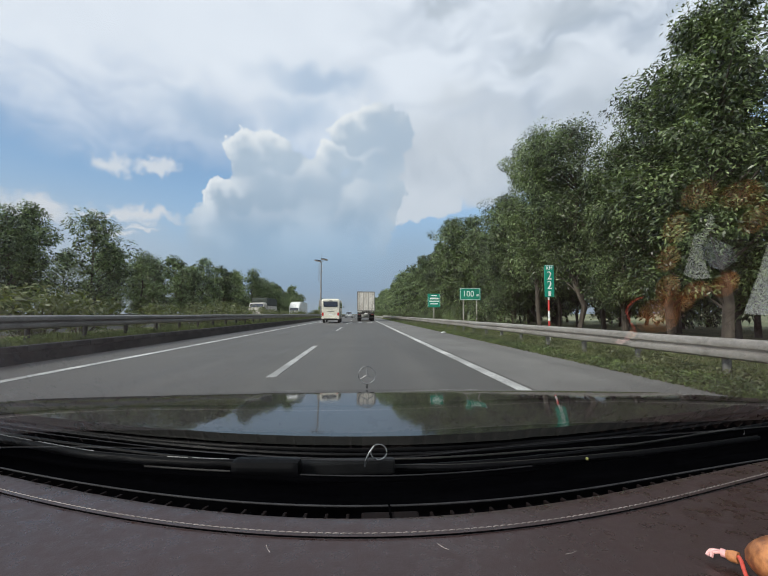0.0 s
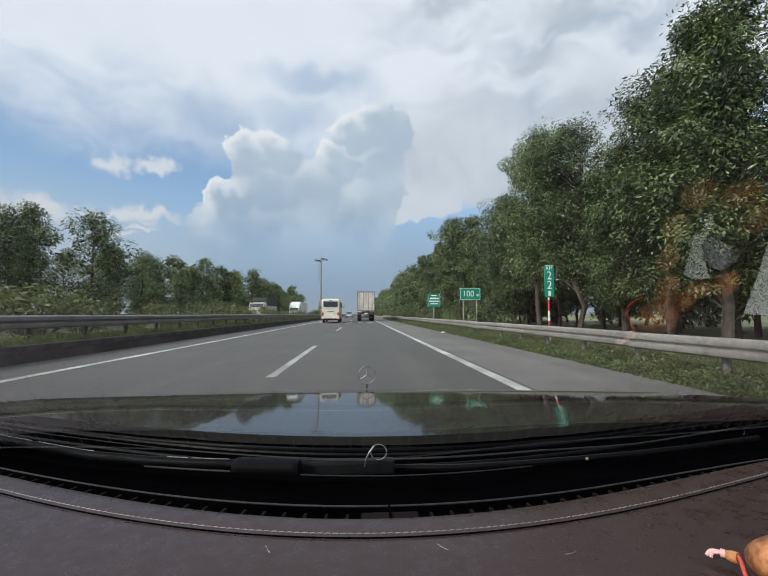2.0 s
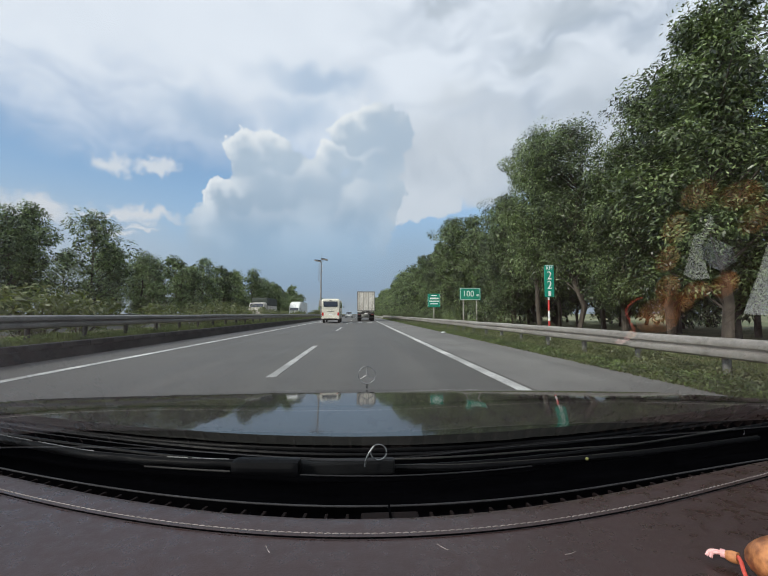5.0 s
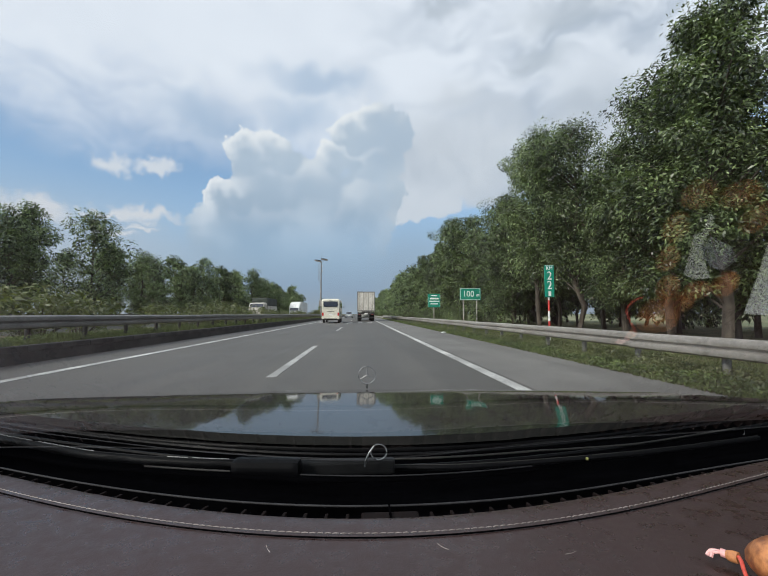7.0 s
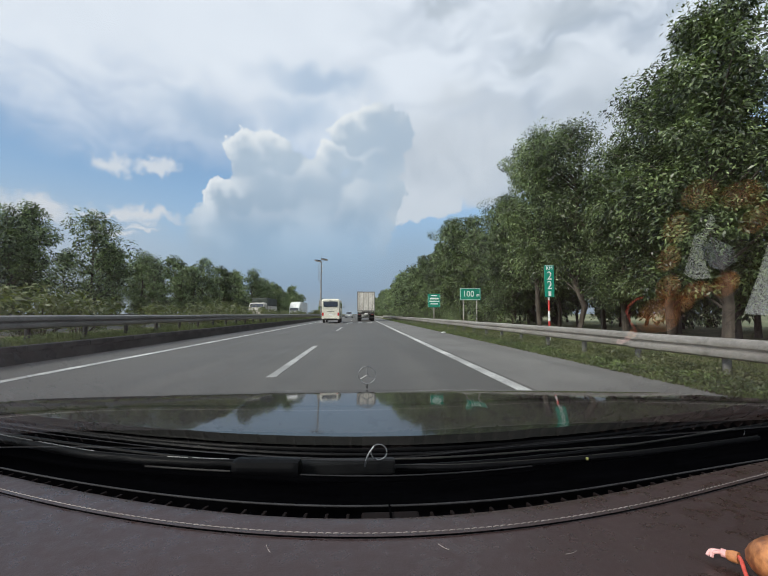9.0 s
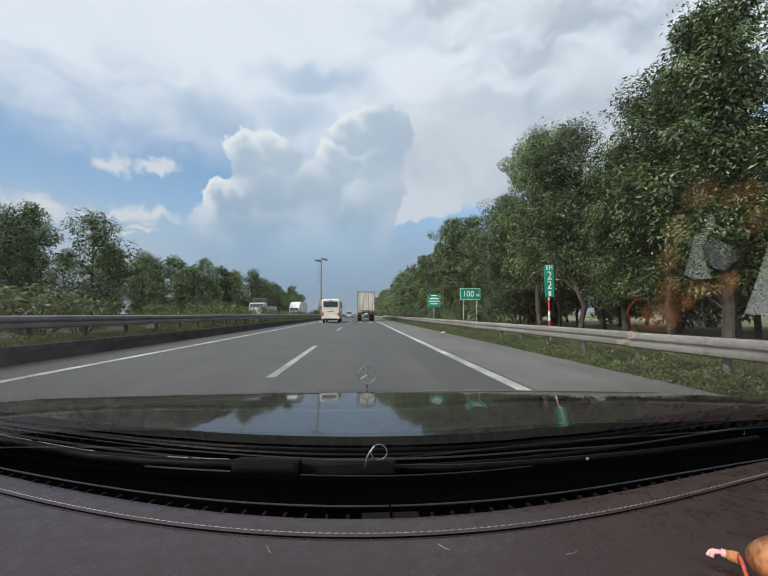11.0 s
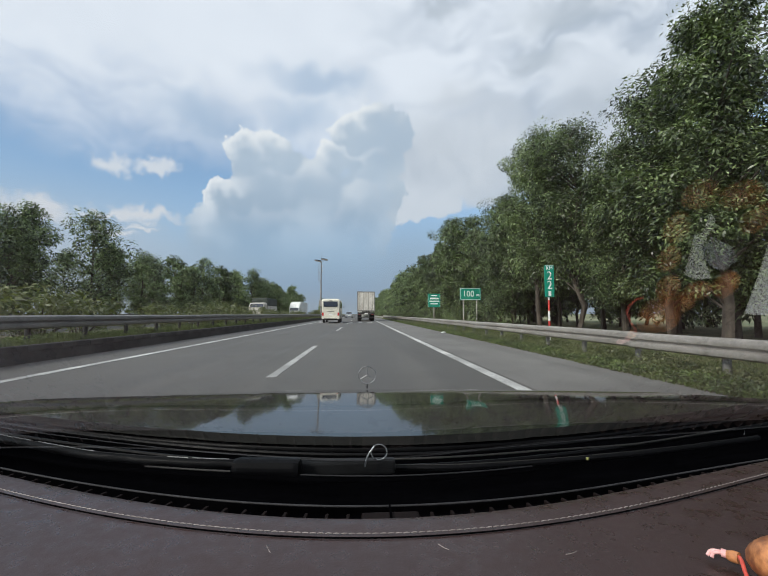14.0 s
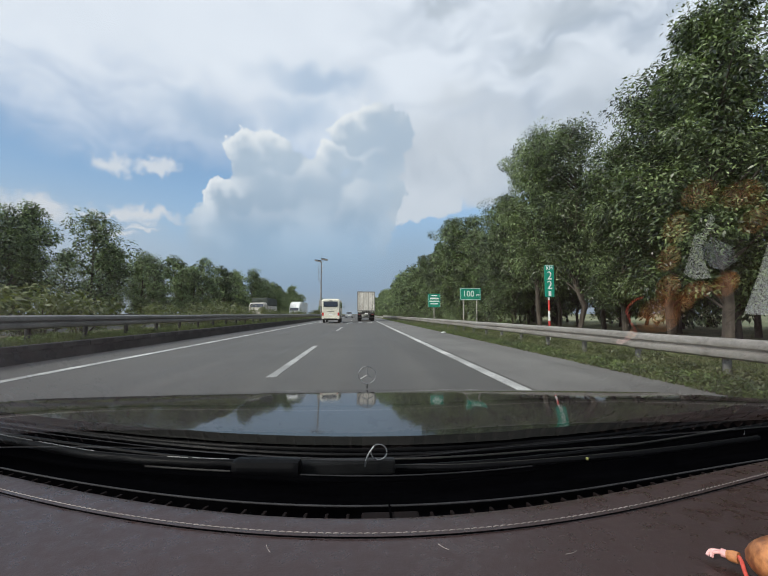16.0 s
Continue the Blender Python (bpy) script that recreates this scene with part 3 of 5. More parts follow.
def right_height(x, y):
    near_by = [(0, 7.2), (9, 7.5), (13, 8.4), (17, 9.4), (20, 9.2), (23, 8.3), (29, 8.0), (34, 8.8), (40, 9.8), (45, 8.4), (70, 8.4), (120, 9.0), (400, 9.5)]
    return float(np.interp(y, [a for a, _ in near_by], [b for _, b in near_by]))


rng = random.Random(4)
spots = []
for row, (x0, step) in enumerate(((9.2, 2.7), (11.6, 3.1), (14.6, 4.0))):
    y = 4.0 + row * 1.1
    while y < 62:
        spots.append((x0 + rng.uniform(-0.7, 0.7), y + rng.uniform(-0.6, 0.6)))
        y += step
plant(near, [p for p in spots if p[1] < 27 and p[0] < 13], "acacia row beside the verge", right_height)
plant(middle, [p for p in spots if p[1] >= 27 or p[0] >= 13], "acacia row beside the verge", right_height)
spots = []
for row, (x0, step) in enumerate(((9.2, 3.2), (12.5, 4.0))):
    y = 63.0 + row * 1.7
    while y < 330:
        spots.append((x0 + rng.uniform(-0.8, 0.8), y + rng.uniform(-0.9, 0.9)))
        y += step * (1 + max(0, y - 120) / 120)
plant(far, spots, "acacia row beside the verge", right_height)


spots = []
for x0, step in ((18.5, 4.2), (23.0, 5.0)):
    y = 2.0
    while y < 60:
        spots.append((x0 + rng.uniform(-1, 1), y + rng.uniform(-1, 1)))
        y += step
plant(far, spots, "acacias behind the first rows", lambda x, y: 8.0)


def left_height(x, y):
    marks = [(10, 8.6), (28, 8.8), (33, 9.4), (40, 8.4), (47, 7.6), (50, 8.0), (57, 8.2), (70, 9.0), (150, 9.6), (400, 10.0)]
    return float(np.interp(y, [a for a, _ in marks], [b for _, b in marks]))


spots = []
for row, (x0, step) in enumerate(((-24.5, 4.3), (-29.5, 6.0))):
    y = 12.0 + row * 1.4
    while y < 400:
        if not (2.10 < y / -x0 < 2.27 or 6.9 < y / -x0 < 10.2):
            spots.append((x0 + rng.uniform(-1, 1), y + rng.uniform(-0.9, 0.9)))
        y += step * (1 + max(0, y - 80) / 90)
plant(broad, [p for p in spots if p[1] < 60], "trees beyond the opposite carriageway", left_height)
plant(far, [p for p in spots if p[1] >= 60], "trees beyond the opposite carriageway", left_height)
for t in near + middle + broad + far:
    for o in (*t.children_recursive, t):
        bpy.data.objects.remove(o)


def make_shrub(seed, height, radius, clumps, per, leaf, material, label):
    rng = np.random.default_rng(seed)
    shrub = thing("shrub", label, "shrub")
    centres, sizes = [], []
    tv, tf = [], []
    for i in range(clumps):
        a, r, z = rng.random() * 6.28, radius * math.sqrt(rng.random()), height * rng.uniform(0.2, 0.85)
        centres.append((r * math.cos(a), r * math.sin(a), z))
        sizes.append(rng.uniform(0.18, 0.34) * max(height, 1.0))
        if i % 2 == 0:
            lv, lf = tube_arrays([(r * 0.2 * math.cos(a), r * 0.2 * math.sin(a), -0.05), (r * math.cos(a) * 0.7, r * math.sin(a) * 0.7, z * 0.6), (r * math.cos(a), r * math.sin(a), z)], [0.02, 0.014, 0.006], 4)
            tf += [tuple(q + len(tv) for q in face) for face in lf]
            tv += lv
    raw("stems", tv, tf, BARK, shrub)
    v, f = leaf_cloud(rng, centres, sizes, per, leaf, 0.0)
    v[:, 2] = np.maximum(v[:, 2], 0.0)
    fill_mesh("leaves", v, f, material, shrub)
    return shrub


low = [make_shrub(s, 1.35, 0.95, 20, 60, 0.15, LEAF_DRY, "dusty olive shrub growing on the median") for s in (31, 32, 33)]
under = [make_shrub(s, 1.8, 1.1, 24, 150, 0.105, LEAF, "dark green undergrowth shrub beneath the trees") for s in (41, 42)]
rng = random.Random(9)
y = 5.0
while y < 150:
    ob = copy_thing(low[rng.randrange(3)], Matrix.Translation((rng.uniform(-9.7, -8.7), y, 0.34)) @ Matrix.Rotation(rng.random() * 6.28, 4, "Z"))
    k = rng.uniform(0.35, 1.25)
    ob.scale = (k * rng.uniform(0.9, 1.3), k * rng.uniform(0.9, 1.3), k)
    ob["group"] = "median shrubs"
    y += rng.uniform(0.9, 1.9) * (1 + y / 70)
y = 24.0
while y < 75:
    ob = copy_thing(under[rng.randrange(2)], Matrix.Translation((rng.uniform(7.6, 8.6), y, 0.12)) @ Matrix.Rotation(rng.random() * 6.28, 4, "Z"))
    k = rng.uniform(0.5, 1.2)
    ob.scale = (k, k, k)
    ob["group"] = "undergrowth"
    y += rng.uniform(1.4, 3.6)
for t in low + under:
    for o in (*t.children_recursive, t):
        bpy.data.objects.remove(o)


def grass(name, x0, x1, y0, y1, ground_z, count, tall, label):
    """Blades and low weeds, thinning with distance."""
    rng = np.random.default_rng(int(abs(x0) * 100))
    y = y0 + (y1 - y0) * rng.random(count) ** 2.0
    patch = rng.random(40)
    x = x0 + (x1 - x0) * rng.random(count)
    h = tall * rng.uniform(0.3, 1.0, count) * (0.45 + 0.9 * patch[(y * 1.7 + x).astype(int) % 40])
    w = 0.004 + 0.010 * rng.random(count) * (1 + y / 25)
    a = rng.random(count) * 6.28
    lean = rng.normal(size=(count, 2)) * 0.45 * h[:, None]
    z = ground_z(x) - 0.02
    v = np.empty((count, 3, 3))
    v[:, 0] = np.stack([x - w * np.cos(a), y - w * np.sin(a), z], 1)
    v[:, 1] = np.stack([x + w * np.cos(a), y + w * np.sin(a), z], 1)
    v[:, 2] = np.stack([x + lean[:, 0], y + lean[:, 1], z + h], 1)
    ob = fill_mesh(name, v.reshape(-1, 3), np.arange(3 * count).reshape(-1, 3), GRASS, None)
    return tagged(ob, label, "grass", kind="stuff")


grass("verge_grass", 4.52, 7.4, 1.5, 90, lambda x: np.interp(x, [4.5, 4.9, 5.6, 6.6, 8.5], [0.01, 0.05, 0.06, 0.10, 0.16]), 110000, 0.10, "short green and straw-coloured grass on the verge")
grass("median_grass", -8.8, -7.22, 3.0, 90, lambda x: 0.34 + 0 * x, 60000, 0.22, "weedy green grass on the median")

# worn transverse bars across both lanes
bar_label = "worn white transverse bar painted across the lanes"
for i in range(6):
    marking("transverse_bar", -4.7 + 1.15 * i, 46.0, 51.0, 0.55, bar_label, WORN_PAINT)["group"] = "transverse bars"


def weeds(name, x0, x1, y0, y1, z, clumps, label, tall=1.0, leaves=LEAF_DRY):
    """Low leafy weeds in loose clumps."""
    rng = np.random.default_rng(clumps)
    y = y0 + (y1 - y0) * rng.random(clumps) ** 1.7
    patch = 0.5 + 0.5 * np.sin(y * 1.9 + 1.3 * np.sin(y * 0.61)) * np.sin(y * 0.77 + clumps)
    x = x0 + (x1 - x0) * rng.random(clumps) * (0.35 + 0.65 * patch)
    centres = np.stack([x, y, np.full(clumps, z + 0.03)], 1)
    v, f = leaf_cloud(rng, centres, rng.uniform(0.04, 0.13, clumps) * tall * (0.4 + 1.1 * patch), 46, 0.055, 0.0)
    v[:, 2] = np.maximum(v[:, 2], z)
    return tagged(fill_mesh(name, v, f, leaves, None), label, "weeds", kind="stuff")


weeds("edge_weeds", 4.56, 5.25, 3.0, 60, 0.03, 1100, "leafy green creepers along the edge of the shoulder", 1.2, CREEPER)
weeds("verge_weeds", 4.62, 6.9, 2.0, 70, 0.04, 1500, "low leafy weeds in the verge grass")
weeds("median_weeds", -8.9, -7.2, 4.0, 90, 0.34, 1700, "leafy yellow-green weeds on the earth median", 2.0, CREEPER)
weeds("rail_weeds", 5.15, 6.1, 2.0, 40, 0.10, 700, "bushy weeds crowding the guardrail posts", 2.0)


def litter(x, y, turn):
    """A crumpled scrap of paper."""
    bm = bmesh.new()
    bmesh.ops.create_icosphere(bm, subdivisions=2, radius=0.09)
    for v in bm.verts:
        v.co = Vector((v.co.x * 1.5, v.co.y, v.co.z * 0.4)) * (1.0 + 0.45 * noise.noise(v.co * 14 + Vector((x, y, 0))))
    ob = part("litter", bm, SIGN_WHITE)
    ob.matrix_basis = pose(x, y, 0.035, 0, 0, turn)
    return tagged(ob, "small crumpled white paper scrap on the shoulder edge", "litter")


litter(4.45, 22.0, 30)
litter(4.75, 7.3, 75)
# ---- signs and mast ----
FACING = Matrix.Rotation(radians(90), 4, "X")


def kilometre_post(x, y):
    post = thing("kilometre_post", "green kilometre sign on a red and white post behind the guardrail", "road sign", pose(x, y, 0.08, 0, 0, 6))
    tube("pole", [(0, 0, -0.1), (0, 0, 2.4)], 0.035, WHITE_PAINT, post, "white pole", 10)
    for z in (0.35, 1.05):
        tube("red_band", [(0, 0, z), (0, 0, z + 0.35)], 0.0365, RED_PAINT, post, "red painted band", 10)
    panel = part("panel", boxed((0.34, 0.03, 1.08), (0, -0.055, 2.05), 0.006), SIGN_GREEN, post, "green reflective panel")
    part("rim", boxed((0.30, 0.004, 0.012), (0, -0.072, 2.57)), SIGN_WHITE, panel)
    letters("text", "KM", 0.17, pose(0, -0.073, 2.48) @ FACING, SIGN_WHITE, panel, "white letters")
    letters("numeral", "2", 0.40, pose(0, -0.073, 2.22) @ FACING, SIGN_WHITE, panel, "white numeral")
    letters("numeral", "2", 0.40, pose(0, -0.073, 1.90) @ FACING, SIGN_WHITE, panel, "white numeral")
    part("small_bar", boxed((0.10, 0.004, 0.16), (0, -0.072, 1.62)), SIGN_WHITE, panel, "unreadable small numeral as a white bar")
    return post


def direction_sign(x, y):
    sign = thing("direction_sign", "small green information sign with white lines on a grey post", "road sign", pose(x, y, 0.08, 0, 0, 4))
    tube("pole", [(0, 0, -0.1), (0, 0, 2.75)], 0.045, ZINC, sign, "", 10)
    panel = part("panel", boxed((1.15, 0.035, 1.2), (0, -0.06, 2.15), 0.008), SIGN_GREEN, sign, "green reflective panel")
    for z, w, h in ((2.60, 0.55, 0.10), (2.33, 0.8, 0.14), (2.08, 0.9, 0.10), (1.85, 0.7, 0.09)):
        part("text_bar", boxed((w, 0.004, h), (0.02, -0.079, z)), SIGN_WHITE, panel, "line of unreadable white writing")
    for sx in (-1, 1):
        part("rim", boxed((0.02, 0.004, 1.14), (sx * 0.55, -0.079, 2.15)), SIGN_WHITE, panel)
    return sign


def camera_mast(x, y):
    """Steel mast with two solar panels on top, a ladder, an antenna and a cabinet."""
    mast = thing("mast", "grey steel mast with solar panels, ladder and a control cabinet", "mast", pose(x, y, 0.34))
    tube("pole", [(0, 0, -0.2), (0, 0, 3.0), (0, 0, 7.0), (0, 0, 11.4)], [0.17, 0.16, 0.14, 0.11], ZINC_DULL_SHADED, mast, "", 14)
    part("flange", boxed((0.5, 0.5, 0.04), (0, 0, 0.02), 0.01), ZINC_DULL_SHADED, mast)
    cabinet = part("cabinet", boxed((0.95, 0.5, 1.15), (0.12, 0, 2.85), 0.02), ZINC, mast, "pale grey control cabinet")
    part("door", boxed((0.40, 0.02, 1.0), (0.34, -0.26, 2.85), 0.008), ZINC, cabinet)
    part("bracket", boxed((0.7, 0.4, 0.08), (0.06, 0, 2.2), 0.02), ZINC_DULL_SHADED, mast)
    for sx, dy, dz in ((-1, 0.30, -0.10), (1, -0.25, 0.12)):
        tube("arm", [(0, 0, 11.1), (sx * 0.75, dy * 0.7, 11.5 + dz)], 0.035, ZINC_DULL_SHADED, mast, "", 6)
        turn = Matrix.Rotation(radians(9), 4, "Y") @ Matrix.Rotation(radians(-13), 4, "X")
        panel = part("solar_panel", boxed((1.35, 1.0, 0.05), (sx * 0.66, dy, 11.62 + dz), 0.006, turn), SOLAR, mast, "dark blue solar panel")
        part("panel_frame", boxed((1.4, 0.05, 0.07), (sx * 0.66, dy - 0.5, 11.50 + dz), 0.004, turn), ZINC, panel)
    tube("antenna", [(0, 0, 11.3), (0, 0, 13.0)], 0.02, ZINC_DULL_SHADED, mast, "", 6)
    ladder = tube("ladder", [(-0.32, 0, 7.2), (-0.32, 0, 10.9)], 0.018, ZINC_DULL_SHADED, mast, "", 6)
    tube("stile", [(-0.55, 0, 7.2), (-0.55, 0, 10.9)], 0.018, ZINC_DULL_SHADED, ladder, "", 6)
    rung = None
    for i in range(12):
        z = 7.35 + i * 0.3
        if rung is None:
            rung = tube("rung", [(-0.55, 0, 0), (-0.32, 0, 0)], 0.012, ZINC_DULL_SHADED, ladder, "", 6)
            rung.matrix_basis = pose(0, 0, z)
        else:
            again(rung, pose(0, 0, z), ladder)
    for z in (9.4, 10.4):
        part("camera_box", boxed((0.18, 0.4, 0.16), (0.28, -0.05, z), 0.02), WHITE_PAINT, mast, "small white camera housing")
    return mast


def distance_sign(x, y):
    sign = thing("distance_sign", "green distance sign reading 100 m on two grey posts", "road sign", pose(x, y, 0.08, 0, 0, 5))
    for sx in (-1, 1):
        tube("post", [(sx * 0.42, 0, -0.1), (sx * 0.42, 0, 2.5)], 0.04, ZINC, sign, "", 10)
    panel = part("panel", boxed((1.32, 0.03, 0.74), (0, -0.06, 2.16), 0.006), SIGN_GREEN, sign, "green reflective panel")
    for z in (-1, 1):
        part("rim", boxed((1.26, 0.004, 0.016), (0, -0.077, 2.16 + z * 0.34)), SIGN_WHITE, panel)
    for sx in (-1, 1):
        part("rim", boxed((0.016, 0.004, 0.66), (sx * 0.62, -0.077, 2.16)), SIGN_WHITE, panel)
    letters("numeral", "100", 0.50, pose(-0.12, -0.078, 2.16) @ FACING, SIGN_WHITE, panel, "white numerals")
    letters("text", "m", 0.28, pose(0.47, -0.078, 2.10) @ FACING, SIGN_WHITE, panel, "white letter")
    return sign


kilometre_post(6.35, 13.6)
distance_sign(6.7, 25.0)
direction_sign(6.6, 37.0)
camera_mast(-8.1, 84.0)


# ---- other vehicles ----
def wheel(parent, x, y, radius, width):
    v, f = tube_arrays([(x - width / 2, y, radius), (x - width * 0.42, y, radius), (x + width * 0.42, y, radius), (x + width / 2, y, radius)],
                       [radius * 0.86, radius, radius, radius * 0.86], 24)
    w = raw("wheel", v, f, TYRE, parent, "black tyre", True)
    side = 1 if x > 0 else -1
    v, f = tube_arrays([(x + side * width * 0.40, y, radius), (x + side * (width / 2 + 0.012), y, radius)], [radius * 0.58, radius * 0.5], 18)
    raw("rim", v, f, ZINC_DULL_SHADED, w, "", True)
    return w


def lofted(sections, sides):
    """Skin over rounded cross-sections: each (y, half width, bottom, top, corner)."""
    verts, faces = [], []
    for y, hw, z0, z1, c in sections:
        for j in range(sides):
            w = 2 * math.pi * (j + 0.5) / sides
            sx, sz = math.cos(w), math.sin(w)
            power = c
            px = math.copysign(abs(sx) ** power, sx) * hw
            pz = math.copysign(abs(sz) ** power, sz)
            verts.append((px, y, (z0 + z1) / 2 + pz * (z1 - z0) / 2))
    for i in range(len(sections) - 1):
        for j in range(sides):
            k = (j + 1) % sides
            faces.append((i * sides + j, i * sides + k, (i + 1) * sides + k, (i + 1) * sides + j))
    faces.append(tuple(range(sides)))
    faces.append(tuple((len(sections) - 1) * sides + j for j in range(sides))[::-1])
    return verts, faces


def minibus(x, y):
    """Seen from behind; its tail is at y = 0 of its own axes."""
    bus = thing("bus", "cream minibus with a dark rear window driving ahead", "bus", pose(x, y, 0.0))
    body = raw("body", *lofted([(0.0, 0.92, 0.55, 2.55, 0.22), (0.06, 0.99, 0.48, 2.64, 0.2), (0.4, 1.02, 0.42, 2.72, 0.2), (5.6, 1.02, 0.42, 2.72, 0.2),
                                (6.5, 0.99, 0.42, 2.60, 0.2), (6.9, 0.92, 0.45, 2.2, 0.22), (7.0, 0.85, 0.5, 1.6, 0.22)], 40), BUS_PAINT, bus, "cream painted body", True)
    part("rear_window", boxed((1.52, 0.03, 0.56), (0, -0.004, 2.10), 0.05), DARK_GLASS, bus, "dark tinted rear window")
    part("window_seal", boxed((1.60, 0.02, 0.64), (0, 0.012, 2.10), 0.05), RUBBER, bus)
    part("brake_light", boxed((0.30, 0.06, 0.08), (0, -0.01, 2.47), 0.01), CHASSIS, bus, "dark high brake light")
    part("grille", boxed((0.72, 0.03, 0.05), (0, -0.006, 1.30), 0.01), CHASSIS, bus, "dark handle slot")
    for w, z in ((0.9, 1.62), (0.5, 1.50)):
        part("text_bar", boxed((w, 0.006, 0.06), (0, -0.010, z)), BOX_PAINT, bus, "faded unreadable lettering as a grey bar")
    part("number_plate", boxed((0.42, 0.012, 0.16), (0, -0.016, 0.95), 0.004), WHITE_PAINT, bus, "plain pale number plate")
    bumper = part("bumper", boxed((1.98, 0.22, 0.24), (0, 0.02, 0.58), 0.05), BUS_PAINT, bus, "cream rear bumper")
    part("scuff", boxed((1.5, 0.02, 0.05), (0, -0.095, 0.50), 0.008), CHASSIS, bumper)
    for sx in (-1, 1):
        part("tail_lamp", boxed((0.20, 0.07, 0.36), (sx * 0.85, 0.01, 1.0), 0.03), LAMP_RED, bus, "red tail lamp")
        part("mirror", boxed((0.10, 0.08, 0.28), (sx * 1.20, 6.6, 1.9), 0.02), CHASSIS, bus)
        for i in range(5):
            part("side_window", boxed((0.02, 0.86, 0.66), (sx * 1.012, 1.0 + i * 0.98, 2.02), 0.008), DARK_GLASS, bus, "dark side window")
        for yy in (1.5, 5.5):
            wheel(bus, sx * 0.86, yy, 0.38, 0.22)
    part("underside", boxed((1.6, 6.2, 0.2), (0, 3.4, 0.42)), CHASSIS, bus)
    return bus


def container_lorry(x, y):
    lorry = thing("lorry", "articulated lorry with a dusty grey box trailer ahead in the lane", "lorry", pose(x, y, 0.0))
    trailer = part("trailer_box", boxed((2.46, 12.0, 2.72), (0, 6.0, 2.80), 0.02), BOX_PAINT, lorry, "dusty pale grey container box")
    for sx in (-1, 1):
        door = part("door", boxed((1.16, 0.05, 2.52), (sx * 0.60, -0.02, 2.80), 0.015), BOX_PAINT, trailer, "ribbed container door")
        for k in (0.22, 0.46):
            tube("lock_rod", [(sx * (0.60 + (k - 0.34) * 2.2), -0.07, 1.55), (sx * (0.60 + (k - 0.34) * 2.2), -0.07, 4.02)], 0.024, ZINC_DULL_SHADED, door, "", 8)
        for z in (1.8, 2.45, 3.1, 3.75):
            part("hinge", boxed((0.16, 0.03, 0.09), (sx * 1.14, -0.055, z), 0.008), ZINC_DULL_SHADED, door)
        part("corner_post", boxed((0.10, 0.08, 2.70), (sx * 1.19, -0.02, 2.80), 0.01), ZINC_DULL_SHADED, trailer)
        part("tail_lamp", boxed((0.26, 0.06, 0.11), (sx * 0.92, -0.03, 0.95), 0.02), DIM_RED, lorry, "red tail lamp")
        part("mudflap", boxed((0.55, 0.02, 0.55), (sx * 0.88, 0.55, 0.60), 0.006), RUBBER, lorry, "black rubber mudflap")
        for yy in (1.2, 2.5, 3.8, 9.6, 13.4):
            wheel(lorry, sx * 0.93, yy, 0.5, 0.55)
    part("header", boxed((2.46, 0.10, 0.14), (0, -0.01, 4.10), 0.01), ZINC_DULL_SHADED, trailer)
    part("sill", boxed((2.46, 0.12, 0.16), (0, -0.01, 1.45), 0.01), ZINC_DULL_SHADED, trailer)
    part("chassis", boxed((1.1, 11.6, 0.36), (0, 6.0, 1.18), 0.02), CHASSIS, lorry, "dirty black chassis")
    part("crossbeam", boxed((2.40, 0.14, 0.30), (0, 0.02, 1.10), 0.02), CHASSIS, lorry)
    part("under_run_bar", boxed((2.30, 0.10, 0.12), (0, 0.02, 0.55), 0.01), CHASSIS, lorry)
    part("number_plate", boxed((0.42, 0.012, 0.22), (0, -0.058, 1.05), 0.004), WHITE_PAINT, lorry, "plain pale number plate")
    raw("cab", *lofted([(12.4, 1.2, 0.6, 3.3, 0.2), (12.6, 1.24, 0.55, 3.5, 0.2), (14.3, 1.24, 0.5, 3.2, 0.2), (14.6, 1.15, 0.55, 2.6, 0.25)], 32), WHITE_PAINT, lorry, "white tractor cab", True)
    return lorry


def saloon(x, y, paint, label):
    car = thing("car", label, "car", pose(x, y, 0.0))
    raw("body", *lofted([(0.0, 0.74, 0.42, 0.95, 0.35), (0.12, 0.84, 0.30, 1.02, 0.3), (0.9, 0.89, 0.24, 1.02, 0.28), (3.2, 0.89, 0.24, 0.98, 0.28),
                         (4.3, 0.84, 0.26, 0.86, 0.3), (4.55, 0.70, 0.36, 0.74, 0.35)], 28), paint, car, "", True)
    raw("cabin", *lofted([(0.35, 0.66, 0.80, 1.05, 0.4), (0.75, 0.66, 0.85, 1.46, 0.35), (2.1, 0.66, 0.85, 1.50, 0.35), (3.2, 0.66, 0.85, 1.0, 0.4)], 24), DARK_GLASS, car, "dark glazed cabin", True)
    part("roof", boxed((1.14, 1.3, 0.05), (0, 1.45, 1.485), 0.02), paint, car)
    for sx in (-1, 1):
        part("tail_lamp", boxed((0.24, 0.06, 0.16), (sx * 0.62, 0.03, 0.78), 0.02), LAMP_RED, car, "red tail lamp")
        for yy in (0.95, 3.55):
            wheel(car, sx * 0.78, yy, 0.32, 0.2)
    part("number_plate", boxed((0.42, 0.012, 0.12), (0, -0.004, 0.62), 0.003), WHITE_PAINT, car, "plain pale number plate")
    return car


